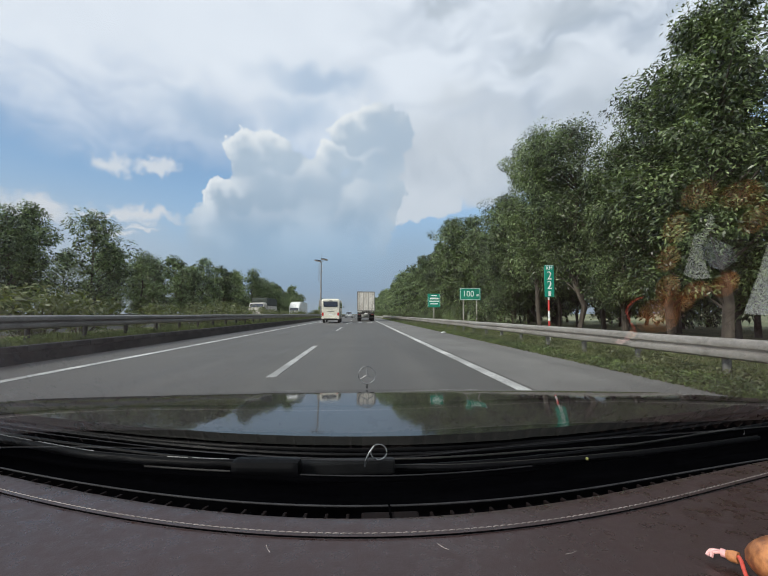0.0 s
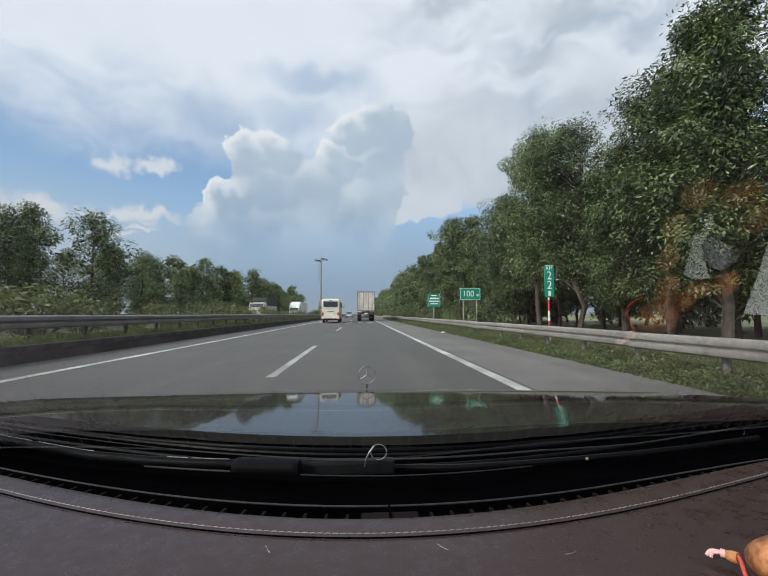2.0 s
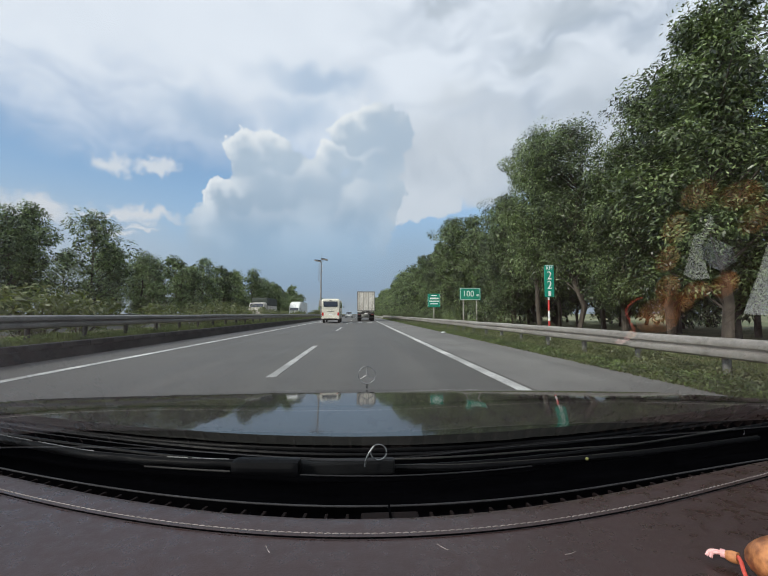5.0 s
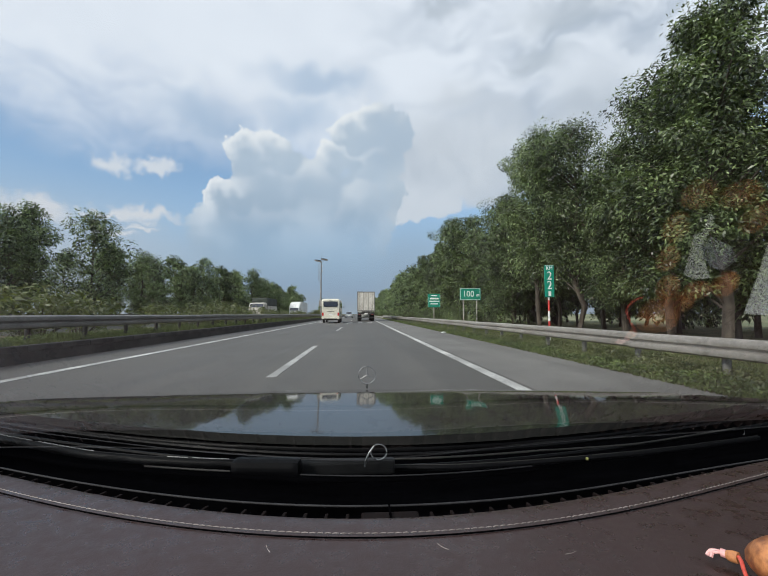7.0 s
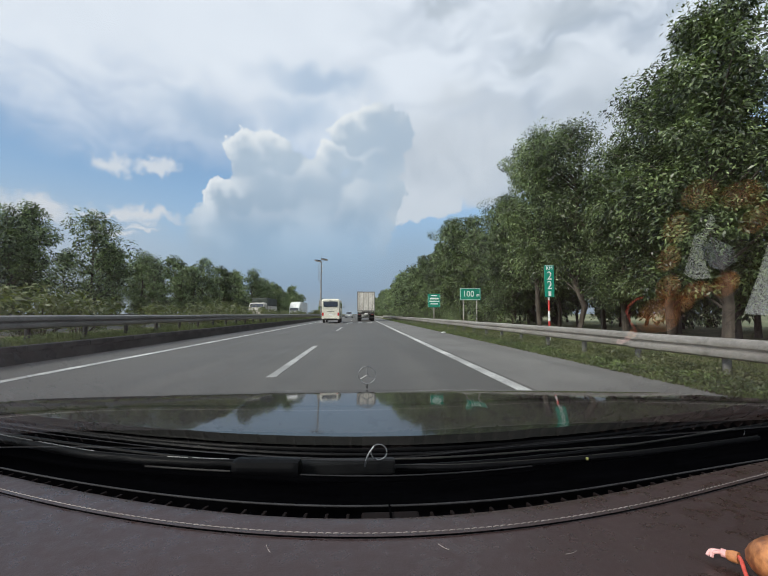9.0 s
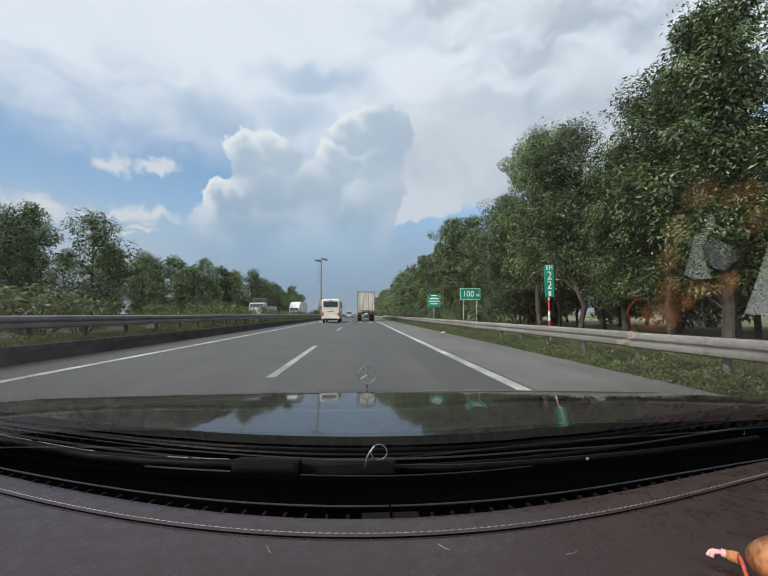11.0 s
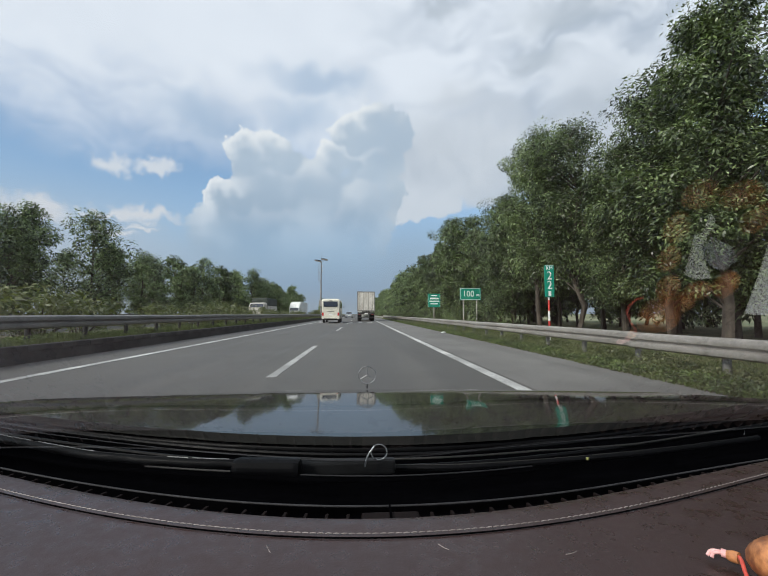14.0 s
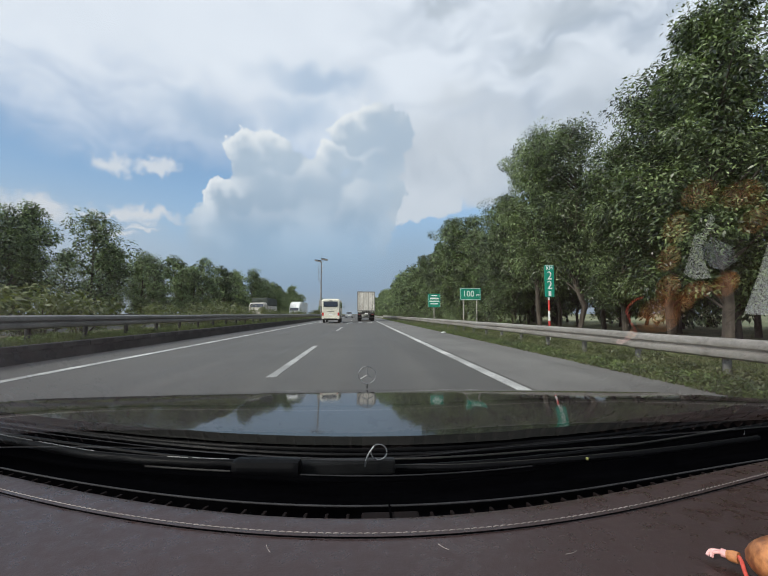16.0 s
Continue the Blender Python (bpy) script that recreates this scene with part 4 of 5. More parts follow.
def oncoming_lorry(x, y):
    """Its nose looks back towards -y."""
    lorry = thing("lorry", "white articulated lorry oncoming on the opposite carriageway", "lorry", pose(x, y, 0.0))
    raw("cab", *lofted([(0.0, 1.1, 0.5, 1.9, 0.25), (0.25, 1.22, 0.42, 2.5, 0.2), (0.9, 1.24, 0.42, 3.0, 0.2), (1.9, 1.24, 0.42, 3.75, 0.2), (2.9, 1.24, 0.42, 3.9, 0.2)], 36), WHITE_PAINT, lorry, "white cab with a sloping roof fairing", True)
    part("windscreen", boxed((2.0, 0.08, 0.72), (0, 0.09, 2.17), 0.03, Matrix.Rotation(radians(-23), 4, "X")), DARK_GLASS, lorry, "dark windscreen")
    for sx in (-1, 1):
        part("side_window", boxed((0.03, 0.8, 0.65), (sx * 1.235, 1.2, 2.05), 0.01), DARK_GLASS, lorry)
        part("headlamp", boxed((0.42, 0.06, 0.20), (sx * 0.80, 0.06, 0.85), 0.03), CHROME, lorry)
        for yy in (1.0, 4.6, 12.2, 13.5):
            wheel(lorry, sx * 0.93, yy, 0.5, 0.5)
    part("trailer_box", boxed((2.5, 11.5, 2.75), (0, 9.2, 2.65), 0.03), WHITE_PAINT, lorry, "white box trailer")
    part("chassis", boxed((1.1, 13.0, 0.36), (0, 8.0, 1.0), 0.02), CHASSIS, lorry)
    part("grille", boxed((1.7, 0.05, 0.5), (0, 0.03, 1.25), 0.03), CHASSIS, lorry)
    return lorry


def tarpaulin_lorry(x, y):
    """An older lorry, nose towards -y."""
    lorry = thing("lorry", "old lorry with a dark tarpaulin cover on the opposite carriageway", "lorry", pose(x, y, 0.0))
    raw("cab", *lofted([(0.0, 1.0, 0.6, 1.7, 0.25), (0.2, 1.14, 0.5, 2.1, 0.2), (0.8, 1.16, 0.5, 2.7, 0.2), (1.9, 1.16, 0.5, 2.75, 0.2)], 32), BOX_PAINT, lorry, "grey cab", True)
    part("windscreen", boxed((1.9, 0.10, 0.72), (0, 0.36, 2.28), 0.03, Matrix.Rotation(radians(-42), 4, "X")), DARK_GLASS, lorry, "dark windscreen")
    part("tarpaulin", boxed((2.4, 7.0, 1.2), (0, 5.7, 2.9), 0.14), TARP, lorry, "dark green tarpaulin cover")
    for i in range(4):
        for sx in (-1, 1):
            part("side_board", boxed((0.06, 1.66, 1.05), (sx * 1.18, 3.1 + i * 1.74, 1.76), 0.012), BOX_PAINT, lorry, "grey drop side board")
    part("bed", boxed((2.3, 7.0, 0.22), (0, 5.7, 1.16), 0.02), CHASSIS, lorry)
    for sx in (-1, 1):
        for yy in (1.0, 6.6, 7.8):
            wheel(lorry, sx * 0.90, yy, 0.48, 0.45)
    return lorry


container_lorry(0.72, 58.0)
minibus(-3.35, 46.0)
saloon(-3.0, 104.0, SILVER, "small silver car far ahead in the passing lane")
oncoming_lorry(-16.0, 100.0)
tarpaulin_lorry(-15.5, 62.0)


# ---- the car that carries the camera ----
def bow(a, b, c, k, turn=0.0):
    """A line across the car, bowed forward towards both sides; turn: how much it bends back at its right end."""
    return lambda x: a + b * x + c * (math.sqrt(x * x + k * k) - k) - turn * max(0.0, x - 0.35) ** 2


hood_back, cowl_edge = bow(0.967, -0.060, 0.396, 0.738), bow(0.769, -0.050, 0.368, 0.394)
dash_front, leather_front, seam = bow(0.4887, -0.0475, 0.4817, 0.394, 0.20), bow(0.4300, -0.0436, 0.4829, 0.2958, 0.20), bow(0.3808, -0.0474, 0.5497, 0.3695, 0.15)
HALF = 1.22


def screen_bow(x):
    """How far the glass lies forward at x."""
    return -0.031 * x + 0.265 * (math.sqrt(x * x + 0.0144) - 0.12)


def screen_point(u, v):
    y = 0.69 - 1.03 * v
    return (u * (1.11 - 0.21 * v), y + screen_bow(u * (1.11 - 0.21 * v)), 0.863 - 0.543 * (y - 0.425))


EYE = Vector((0, 0, 1.02))
CAR = Matrix.Translation(EYE) @ Matrix.Scale(0.80, 4) @ Matrix.Translation(-EYE)
ROAD = 1.02 - 1.02 / 0.80
own = thing("own_car", "black saloon car with a brown leather dashboard, seen from its cabin", "car", CAR)


def hood_height(x, y):
    """Falls gently towards the nose, a little steeper further on; the rear corners rise."""
    d = y - 0.967
    return 0.739 - 0.068 * d - 0.009 * d * d - 0.10 * max(0.0, y - 1.8) ** 2 + 0.045 * x * x * (1.8 - y)


def hood_point(u, v):
    y0, y1 = hood_back(u), 2.13 - 0.30 * u * u
    y = y0 + (y1 - y0) * v
    crease = 0.002 * math.exp(-((abs(u) - 0.42) / 0.03) ** 2)
    return (u, y, hood_height(u, y) + crease)


hood = sheet("hood", hood_point, span(-HALF, HALF, 71), span(0.0, 1.0, 41), HOOD_PAINT, own, "glossy black bonnet", 0.02)
# star-shaped ornament: a ring with three spokes on a short stem
ORN = Vector((0.0325, 2.10, 0.7132))
ring_pts = [ORN + Vector((0.043 * math.cos(a), 0.0, 0.043 * math.sin(a))) for a in span(0, 2 * math.pi * 35 / 36, 36)]
ornament = tube("hood_ornament", ring_pts, 0.0029, DULL_STEEL, hood, "chrome ring ornament on the bonnet", 8, True)
for a in (90, 210, 330):
    tube("spoke", [ORN, ORN + Vector((0.042 * math.cos(radians(a)), 0, 0.042 * math.sin(radians(a))))], [0.0036, 0.0016], DULL_STEEL, ornament, "", 6)
tube("stem", [ORN - Vector((0, 0, 0.043)), ORN - Vector((0, 0, 0.066))], [0.0025, 0.004], CAR_BLACK, ornament, "", 8)


def cowl_point(u, v):
    y0, y1 = cowl_edge(u), hood_back(u) + 0.16
    return (u, y0 + (y1 - y0) * v, 0.725 - 0.02 * v + 0.012 * u * u - 0.03 * max(0.0, v - 0.5) - 0.010 * math.sin(math.pi * v))


sheet("cowl", cowl_point, span(-1.3, 1.3, 53), span(0, 1, 9), PLASTIC, own, "black plastic scuttle panel", 0.01)
for v in (0.17, 0.45):
    tube("cowl_ridge", [Vector(cowl_point(u, v)) + Vector((0, 0, 0.004)) for u in span(-1.1, 1.1, 45)], 0.004, RUBBER, own, "", 6)
tube("hood_seal", [(u, hood_back(u) + 0.012, hood_height(u, hood_back(u)) - 0.034) for u in span(-1.2, 1.2, 41)], 0.008, RUBBER, own, "black rubber seal", 8)


def over_cowl(u, v, lift):
    return Vector(cowl_point(u, v)) + Vector((0, 0, lift))


def cowl_path(marks, lift, count=41):
    """A line over the scuttle through a few (u, v) marks."""
    us, vs_ = [m[0] for m in marks], [m[1] for m in marks]
    return [over_cowl(u, float(np.interp(u, us, vs_)), lift) for u in span(us[0], us[-1], count)]


tube("cowl_trim", cowl_path([(-1.0, 0.31), (-0.62, 0.33), (-0.15, 0.33), (0.02, 0.34)], 0.006), 0.0013, SATIN, own, "thin grey trim edge of the scuttle", 6)
reach = [(-0.84, -0.20), (-0.62, -0.25), (-0.49, -0.28), (-0.37, -0.24), (-0.20, -0.14)]
arm = tube("wiper_arm", cowl_path(reach, 0.026), 0.0075, RUBBER, own, "black wiper arm", 8)
tube("blade", cowl_path([(-0.80, -0.36), (-0.49, -0.34), (-0.22, -0.22), (0.02, -0.20), (0.30, -0.20)], 0.012), 0.0045, PLASTIC, arm, "rubber wiper blade", 6)
# Highlights along the wiper edges, modelled as separate thin pale strips.
for a, b in ((-0.80, -0.63), (-0.62, -0.475), (-0.34, -0.30), (-0.295, -0.225)):
    tube("edge_strip", [p for p in cowl_path(reach, 0.0345, 161) if a <= p.x <= b], 0.0008, DULL_STEEL, arm, "thin bright strip drawn as a highlight", 6)
tube("edge_strip", cowl_path(reach, 0.0335), 0.0009, SATIN, arm, "thin grey strip drawn as a faint highlight", 6)
tube("edge_strip", cowl_path([(-0.37, -0.27), (-0.22, -0.21)], 0.019), 0.0018, CHASSIS, arm, "thin grey strip drawn as a faint highlight", 6)
part("hub", boxed((0.118, 0.034, 0.027), over_cowl(-0.160, -0.15, 0.026), 0.011, Matrix.Rotation(radians(-4), 4, "Z")), RUBBER, arm, "black wiper pivot cap")
part("arm_root", boxed((0.185, 0.022, 0.025), over_cowl(-0.030, -0.03, 0.020), 0.005, Matrix.Rotation(radians(2), 4, "Z")), WIPER_GREY, arm, "dark grey root of the wiper arm")
# Painted-in highlight on the top edge of the arm root.
tube("edge_strip", [over_cowl(u, -0.03, 0.0335) + Vector((0, -0.008, 0)) for u in span(-0.115, 0.05, 9)], 0.0009, SATIN, arm, "thin grey strip drawn as a faint highlight", 6)
tube("edge_strip", cowl_path([(-0.10, -0.19), (0.05, -0.20), (0.30, -0.20)], 0.0185), 0.0012, SATIN, arm, "thin grey strip drawn as a faint highlight", 6)
second = tube("wiper_arm", cowl_path([(0.06, 0.07), (0.15, 0.02), (0.34, -0.04), (0.44, -0.08), (0.65, -0.18), (0.85, -0.24)], 0.010), 0.0050, RUBBER, own, "black wiper arm", 8)
tube("edge_strip", cowl_path([(0.06, 0.07), (0.15, 0.02), (0.34, -0.04), (0.44, -0.08), (0.65, -0.18), (0.85, -0.24)], 0.0155), 0.0008, CHASSIS, second, "thin grey strip drawn as a faint highlight", 6)
tube("cowl_ridge", cowl_path([(0.07, 0.30), (0.39, 0.28), (0.61, 0.14), (0.93, 0.15)], 0.008), 0.0022, CHASSIS, own, "", 6)
# curled chrome washer fitting and small marks at the foot of the screen
wash = Vector(cowl_point(0.0, -0.10)) + Vector((0.032, 0.0, 0.050))
tube("washer_ring", [wash + Vector((0.014 * math.cos(a), 0.003 * math.sin(a), 0.012 * math.sin(a))) for a in span(0, 6.1, 24)], 0.0012, CHROME, own, "thin chrome wire ring", 6)
tube("washer_hook", [wash + Vector((-0.008 - 0.030 * t + 0.014 * t * t, 0, 0.010 - 0.034 * t)) for t in span(0, 1, 9)], 0.0018, CHROME, own, "thin chrome hook", 6)
bm = bmesh.new()
bmesh.ops.create_icosphere(bm, subdivisions=2, radius=0.0034, matrix=Matrix.Translation(Vector((0.426, 0.770, 0.748))))
part("screw_cap", bm, YELLOW_DOT, own, "tiny yellow-green cap", True)


clip = Vector((0.881, 0.922, 0.748))
tube("chrome_clip", [clip + Vector((0.005 * math.cos(a), 0, 0.007 * math.sin(a))) for a in span(-1.2, 1.4, 9)], 0.0010, CHROME, own, "tiny chrome clip", 6)


# dashboard: black front slope, slotted vent, brown leather top with a stitched seam
def front_slope(u, v):
    y0, y1 = dash_front(u), cowl_edge(u) + 0.03
    return (u, y0 + (y1 - y0) * v, 0.797 - 0.085 * v ** 0.7 + 0.010 * u * u * v)


dash = sheet("dashboard", front_slope, span(-1.10, 1.10, 45), span(0, 1, 9), PLASTIC, own, "black front of the dashboard below the screen", 0.01)
tube("trim_line", [(u, dash_front(u), 0.7995) for u in span(-1.0, 1.0, 91)], 0.0012, SATIN, dash, "thin satin grey trim line", 6)


def vent_floor(u, v):
    return (u, dash_front(u) * (1 - v) + leather_front(u) * v, 0.790 + 0.008 * v)


sheet("vent_floor", vent_floor, span(-1.0, 1.0, 51), span(0.02, 1.02, 5), PLASTIC, dash, "black air vent slot", 0.008)


def leather_top(u, v):
    """v from 0 at the vent to 1 near the driver: rounded lip, seam groove, gently domed pad."""
    y0 = leather_front(u)
    y = y0 - v * (y0 + 0.10)
    lip = -0.012 * math.exp(-((y0 - y) / 0.008) ** 1.0)
    groove = -0.0014 * math.exp(-((y - seam(u) + 0.0036) / 0.0017) ** 2)
    dome = 0.006 * math.sin(min(1.0, max(0.0, (seam(u) - y) / 0.25)) * math.pi / 2)
    fall = -0.9 * max(0.0, 0.10 - y) ** 2
    return (u, y, 0.822 + lip + groove + dome + fall)


vs = [0.0, 0.004, 0.010, 0.02, 0.035] + span(0.05, 0.13, 34) + span(0.14, 1.0, 26)
pad = sheet("leather_pad", leather_top, span(-1.0, 1.0, 141), vs, LEATHER, dash, "brown-grey grained leather top", 0.012)
stitch_v, stitch_f = [], []
s = -0.95
while s < 0.95:
    slope = (seam(s + 0.005) - seam(s)) / 0.005
    d = Vector((1, slope, 0)).normalized()
    a = Vector((s, seam(s), 0.8245))
    b = a + d * 0.0056 + Vector((-d.y, d.x, 0)) * 0.0005
    sv, sf = tube_arrays([a, (a + b) / 2 + Vector((0, 0, 0.0004)), b], [0.00045, 0.0006, 0.00045], 5)
    stitch_f += [tuple(q + len(stitch_v) for q in f) for f in sf]
    stitch_v += sv
    s += 0.0070 * d.x
# Black tube laid in as the shadow line of the stitched groove.
tube("seam_line", [(u, seam(u) - 0.0032, 0.8226) for u in span(-0.95, 0.95, 161)], 0.0007, PLASTIC, pad, "black line drawn as the shadow in the fold beside the stitches", 6)
raw("stitching", stitch_v, stitch_f, THREAD, pad, "pale twisted thread stitches", True)["kind"] = "stuff"
rib = None
for i in range(-34, 35):
    u = 0.033 + i * 0.0235
    if abs(i) < 2:
        continue
    yc = (dash_front(u) + leather_front(u)) / 2
    turn = math.atan((dash_front(u + 0.01) - dash_front(u)) / 0.01)
    m = Matrix.Translation((u, yc, 0.7955)) @ Matrix.Rotation(turn, 4, "Z")
    if rib is None:
        rib = part("slat", boxed((0.0036, 0.032, 0.008), (0, -0.004, 0), 0.001), BROWN_PLASTIC, dash)
        rib.matrix_basis = m
    else:
        again(rib, m, dash)
part("vent_cover", boxed((0.064, 0.044, 0.008), (0.033, 0.449, 0.7975), 0.003), BROWN_PLASTIC, dash, "brown sensor cover in the vent")
part("seam_gap", boxed((0.0022, 0.062, 0.011), (0.033, 0.449, 0.799)), PLASTIC, dash)

# small pale scuffs in the leather
for x, y, turn in ((-0.0755, 0.356, -1.1), (0.069, 0.351, -0.9), (0.171, 0.337, 0.35)):
    tube("scuff", [Vector((x, y, 0.0)) + Vector((0.006 * t * math.cos(turn), 0.006 * t * math.sin(turn) + 0.001 * t * t, leather_top(x, 0.16)[2] + 0.0035)) for t in (-1, -0.4, 0.3, 1)], 0.0003, THREAD, pad, "small pale scuff", 4)

# cabin shell round and behind the camera
screen = sheet("windscreen", screen_point, span(-1, 1, 61), span(0, 1, 17), WINDSCREEN, own, "clear raked windscreen")
screen.visible_shadow = False


def roof_point(u, v):
    return (u * (0.89 - 0.05 * abs(v - 0.4)), -0.34 - 2.19 * v + screen_bow(u * 0.89) * (1 - v), 1.280 + 0.20 * (1 - (1 - min(1.0, v / 0.35)) ** 2) - 0.05 * max(0.0, v - 0.6) - 0.05 * u * u)


sheet("roof", roof_point, span(-1, 1, 13), span(0, 1, 13), CAR_BLACK, own, "black roof", 0.02)
sheet("headliner", lambda u, v: Vector(roof_point(u * 0.98, v)) - Vector((0, 0, 0.03)), span(-1, 1, 13), span(0.01, 0.99, 13), HEADLINER, own, "grey cloth headliner", 0.01)


def arch(side, y0, y1, name, top, label):
    """A length of body side, bulging outwards, with the sill below."""
    shape = [(1.08, top), (1.14, top - 0.03), (1.20, 0.56), (1.19, 0.20), (1.14, -0.06), (1.06, -0.06), (1.06, 0.56)]
    return raw(name, *extrude_y([(side * x, z) for x, z in shape], y0, y1), CAR_BLACK, own, label, True)


def body_wheel(x, y):
    r, w = 0.41, 0.26
    z, side = ROAD + r, (1 if x > 0 else -1)
    v, f = tube_arrays([(x - w / 2, y, z), (x - w * 0.4, y, z), (x + w * 0.4, y, z), (x + w / 2, y, z)], [r * 0.88, r, r, r * 0.88], 28)
    tyre = raw("wheel", v, f, TYRE, own, "black tyre", True)
    v, f = tube_arrays([(x + side * w * 0.42, y, z), (x + side * (w / 2 + 0.012), y, z)], [r * 0.68, r * 0.62], 24)
    raw("rim", v, f, SILVER, tyre, "silver alloy rim", True)


for sx in (-1, 1):
    tube("windscreen_pillar", [(sx * 1.15, 0.86, 0.71), (sx * 1.07, 0.38, 0.92), (sx * 0.95, -0.20, 1.17), (sx * 0.88, -0.60, 1.36)], 0.035, CAR_BLACK, own, "", 8)
    tube("rear_pillar", [(sx * 0.86, -2.5, 1.40), (sx * 1.04, -3.05, 0.86)], 0.07, CAR_BLACK, own, "", 8)
    tube("door_pillar", [(sx * 0.88, -1.05, 1.42), (sx * 1.10, -1.05, 0.78)], 0.045, CAR_BLACK, own, "", 8)
    arch(sx, -0.98, 0.74, "front_door", 0.80, "black front door")
    arch(sx, -1.95, -1.0, "rear_door", 0.80, "black rear door")
    arch(sx, -3.60, -1.97, "rear_wing", 0.82, "black rear wing")
    arch(sx, 0.76, 1.66, "front_wing", 0.60, "black front wing")
    mirror = part("door_mirror", boxed((0.20, 0.12, 0.14), (sx * 1.30, 0.30, 0.86), 0.04), CAR_BLACK, own)
    for y in (1.30, -2.25):
        body_wheel(sx * 1.09, y)
raw("nose", *lofted([(1.60, 1.17, -0.10, 0.56, 0.3), (1.95, 1.10, -0.10, 0.58, 0.3), (2.26, 0.92, -0.04, 0.54, 0.35)], 28), CAR_BLACK, own, "black front bumper", True)
sheet("boot_lid", lambda u, v: (u * 1.08, -3.0 - 0.62 * v, 0.88 - 0.04 * v * v - 0.03 * u * u), span(-1, 1, 9), span(0, 1, 7), CAR_BLACK, own, "black boot lid", 0.03)
part("tail", boxed((2.24, 0.12, 0.88), (0, -3.60, 0.38), 0.05), CAR_BLACK, own)
for sx in (-1, 1):
    part("tail_lamp", boxed((0.36, 0.05, 0.16), (sx * 0.86, -3.66, 0.62), 0.03), LAMP_RED, own, "red tail lamp")
rear_glass = raw("rear_window", [(-1.02, -3.02, 0.87), (1.02, -3.02, 0.87), (0.84, -2.48, 1.42), (-0.84, -2.48, 1.42)], [(0, 1, 2, 3)], WINDSCREEN, own, "clear rear window")
rear_glass.visible_shadow = False
part("floor_pan", boxed((2.12, 4.3, 0.05), (0, -1.45, -0.05), 0.01), CHASSIS, own)
part("bulkhead", boxed((2.12, 0.05, 0.72), (0, 0.66, 0.32), 0.01), CHASSIS, own)
part("dash_face", boxed((1.96, 0.06, 0.60), (0, -0.06, 0.48), 0.02), PLASTIC, own, "dark lower face of the dashboard")
part("seat_back", boxed((1.80, 0.20, 0.80), (0, -2.05, 0.62), 0.07), LEATHER, own, "brown leather rear seat back")
part("seat_base", boxed((1.80, 0.60, 0.24), (0, -1.68, 0.14), 0.07), LEATHER, own)
for sx in (-1, 1):
    part("front_seat", boxed((0.64, 0.18, 0.86), (sx * 0.50, -0.98, 0.52), 0.07), LEATHER, own, "brown leather front seat back")
    part("front_cushion", boxed((0.64, 0.60, 0.20), (sx * 0.50, -0.62, 0.12), 0.07), LEATHER, own)

# wooden charm with a cord, and paper cards, lying on the dashboard
charm = thing("charm", "orange carved wooden charm with pink and red cord on the dashboard", "ornament", CAR @ pose(0.290, 0.2835, 0.8280))
bodies = ((0.0195, (0.006, 0.000), (1.0, 1.1, 0.90)), (0.0140, (0.031, -0.006), (1.2, 0.9, 0.85)), (0.0120, (0.010, -0.027), (0.9, 1.2, 0.9)),
          (0.0110, (-0.002, -0.060), (0.9, 1.3, 0.9)), (0.0115, (-0.008, -0.091), (1.0, 1.3, 0.9)), (0.0135, (0.001, -0.120), (1.2, 1.0, 0.85)),
          (0.0140, (0.045, -0.114), (1.5, 1.0, 0.85)), (0.0130, (0.074, -0.090), (1.0, 1.2, 0.9)), (0.0120, (0.080, -0.018), (1.0, 1.3, 0.9)), (0.0120, (0.050, -0.016), (1.3, 0.9, 0.85)))
for r, (x, y), squash in bodies:
    bm = bmesh.new()
    at = Vector((x, y, r * squash[2]))
    bmesh.ops.create_icosphere(bm, subdivisions=3, radius=r, matrix=Matrix.Translation(at) @ Matrix.Diagonal((*squash, 1)))
    for v in bm.verts:
        v.co += (v.co - at) * 0.14 * noise.noise(v.co * 55)
    part("body", bm, WOOD_TOY, charm, "carved orange wooden body", True)


def eased(points, count=25):
    """A smooth path through the points."""
    pts = [Vector(p) for p in points]
    out = []
    for t in span(0, len(pts) - 1.0001, count):
        i, k = int(t), t - int(t)
        a, b, c, d = pts[max(i - 1, 0)], pts[i], pts[i + 1], pts[min(i + 2, len(pts) - 1)]
        out.append(b + (c - a) * (k / 2) + (a * 2 - b * 5 + c * 4 - d) * (k * k / 2) + (b * 3 - a - c * 3 + d) * (k ** 3 / 2))
    return out


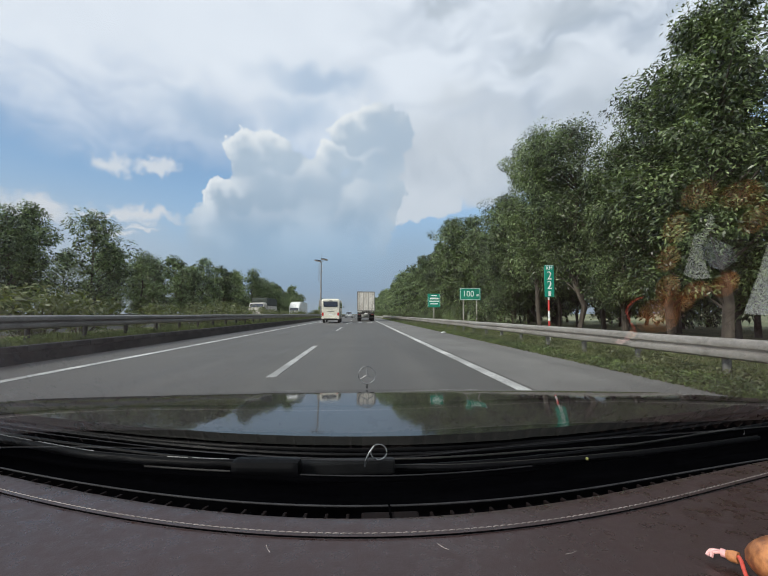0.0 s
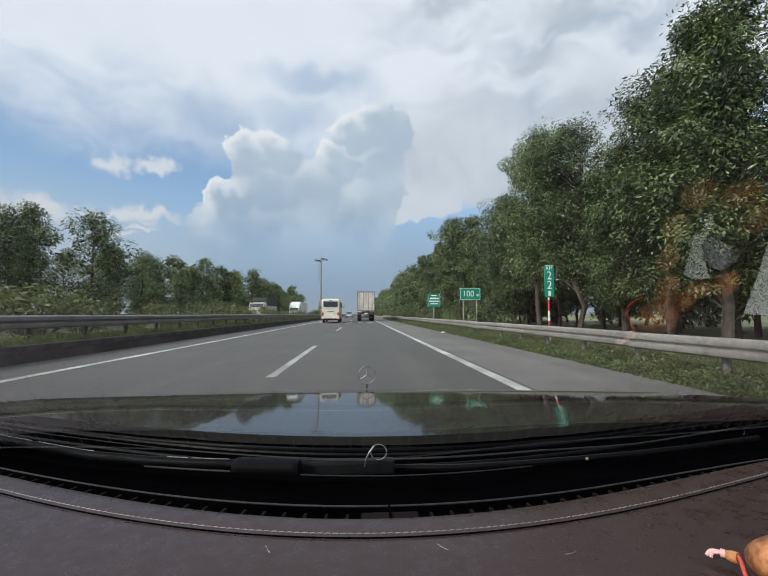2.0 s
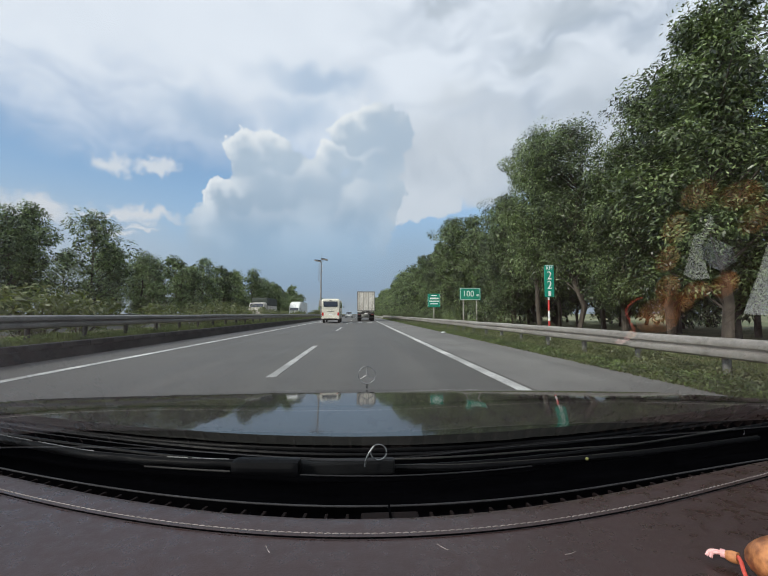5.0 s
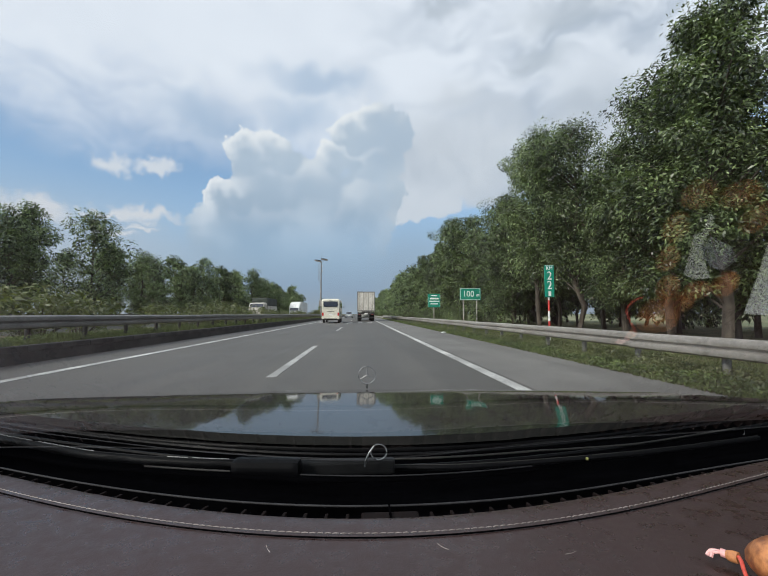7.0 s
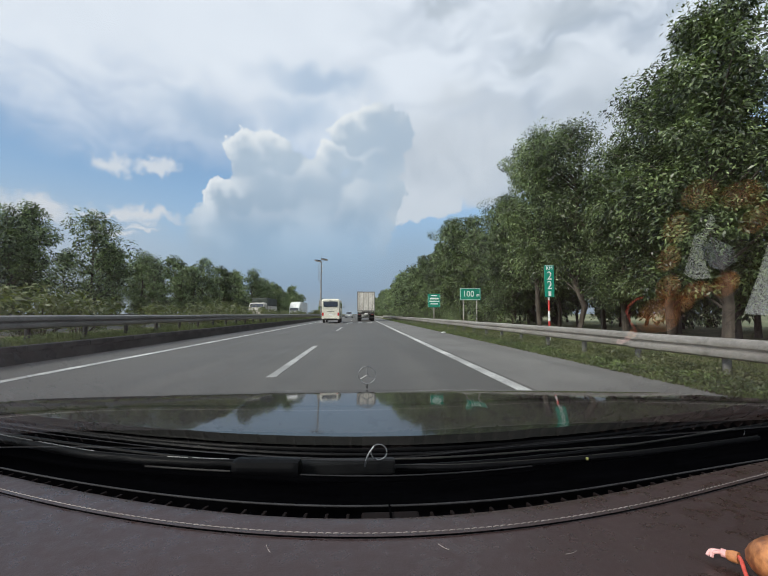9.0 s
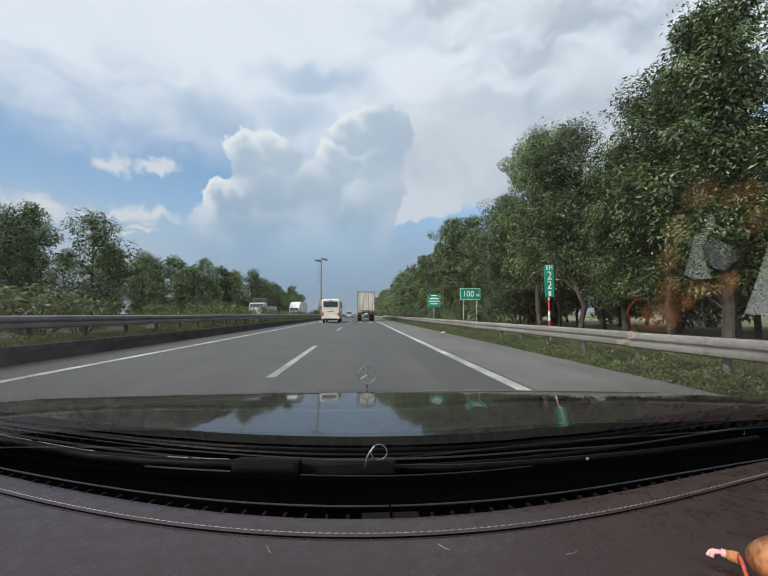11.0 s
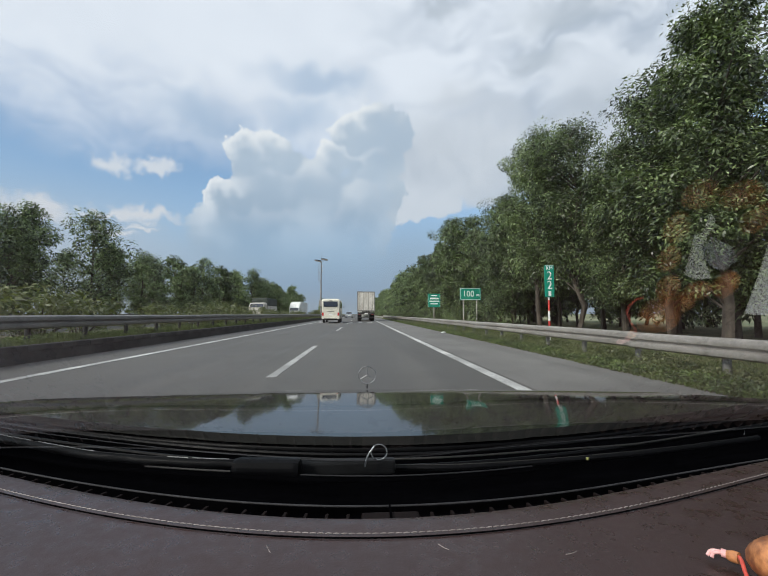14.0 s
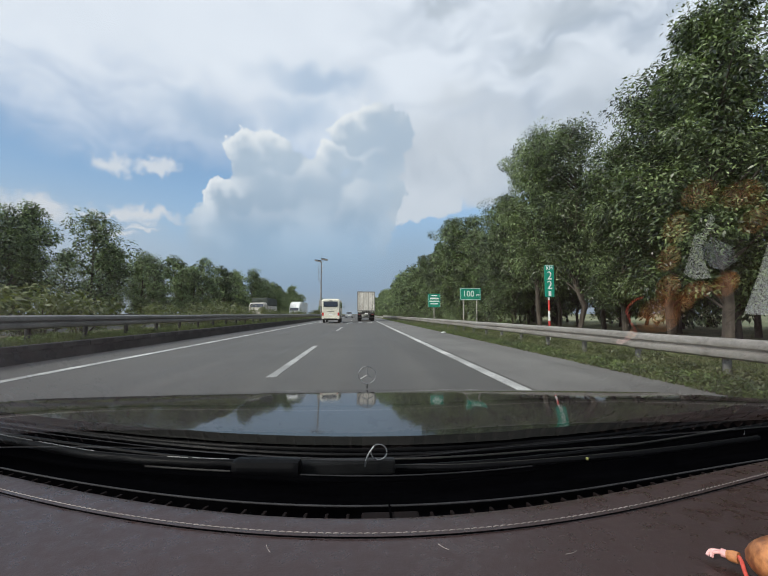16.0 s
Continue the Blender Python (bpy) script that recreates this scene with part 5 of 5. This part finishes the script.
tube("bead", [(-0.0065, 0.0320, 0.006), (-0.0048, 0.0290, 0.0065), (-0.0030, 0.0255, 0.007)], [0.0034, 0.0044, 0.0042], WOOD_TOY, charm, "orange wooden bead", 12)
for k in (0.0, 1.0):
    tube("pink_strand", eased([(-0.0165 + 0.001 * k, 0.0395 - 0.0030 * k, 0.002), (-0.0130, 0.0400 - 0.0026 * k, 0.005), (-0.0090, 0.0372 - 0.0024 * k, 0.0062), (-0.0060, 0.0325 - 0.001 * k, 0.006)]), 0.0013, CORD_PINK, charm, "pale pink cord strand", 6)
tube("binding", [(-0.0088, 0.0352, 0.0062), (-0.0066, 0.0330, 0.0062)], 0.0031, CORD_PINK, charm, "pale pink binding", 10)
tube("red_cord", eased([(-0.0030, 0.0255, 0.008), (-0.0080, 0.018, 0.009), (-0.0150, 0.008, 0.007), (-0.0200, -0.003, 0.004), (-0.0150, -0.012, 0.003), (-0.0060, -0.014, 0.003)], 41), 0.0014, CORD_RED, charm, "bright red cord", 8)


def paper_card(corners, z, material, label):
    """A thin card lying flat, slightly curled."""
    bm = bmesh.new()
    vs = [bm.verts.new((x, y, z + 0.0015 * math.sin(9 * i))) for i, (x, y) in enumerate(corners)]
    face = bm.faces.new(vs)
    up = bmesh.ops.extrude_face_region(bm, geom=[face])
    bmesh.ops.translate(bm, verts=[g for g in up["geom"] if isinstance(g, bmesh.types.BMVert)], vec=(0, 0, 0.0012))
    bmesh.ops.triangulate(bm, faces=bm.faces)
    ob = thing("paper_card", label, "card", CAR)
    part("sheet", bm, material, ob)
    return ob


paper_card([(0.304, 0.179), (0.312, 0.187), (0.314, 0.216), (0.338, 0.249), (0.320, 0.248), (0.305, 0.239), (0.302, 0.214), (0.298, 0.199), (0.306, 0.198)], 0.8445, CARD_GREY, "pale torn paper tag lying on the leather dashboard")
paper_card([(0.331, 0.209), (0.360, 0.223), (0.378, 0.242), (0.363, 0.250), (0.349, 0.245), (0.324, 0.223)], 0.8330, SILVER, "small grey foil wrapper lying on the leather dashboard")
paper_card([(0.404, 0.225), (0.414, 0.265), (0.428, 0.318), (0.539, 0.347), (0.465, 0.234)], 0.8330, CARD_GREY, "pale folded paper card lying on the leather dashboard")
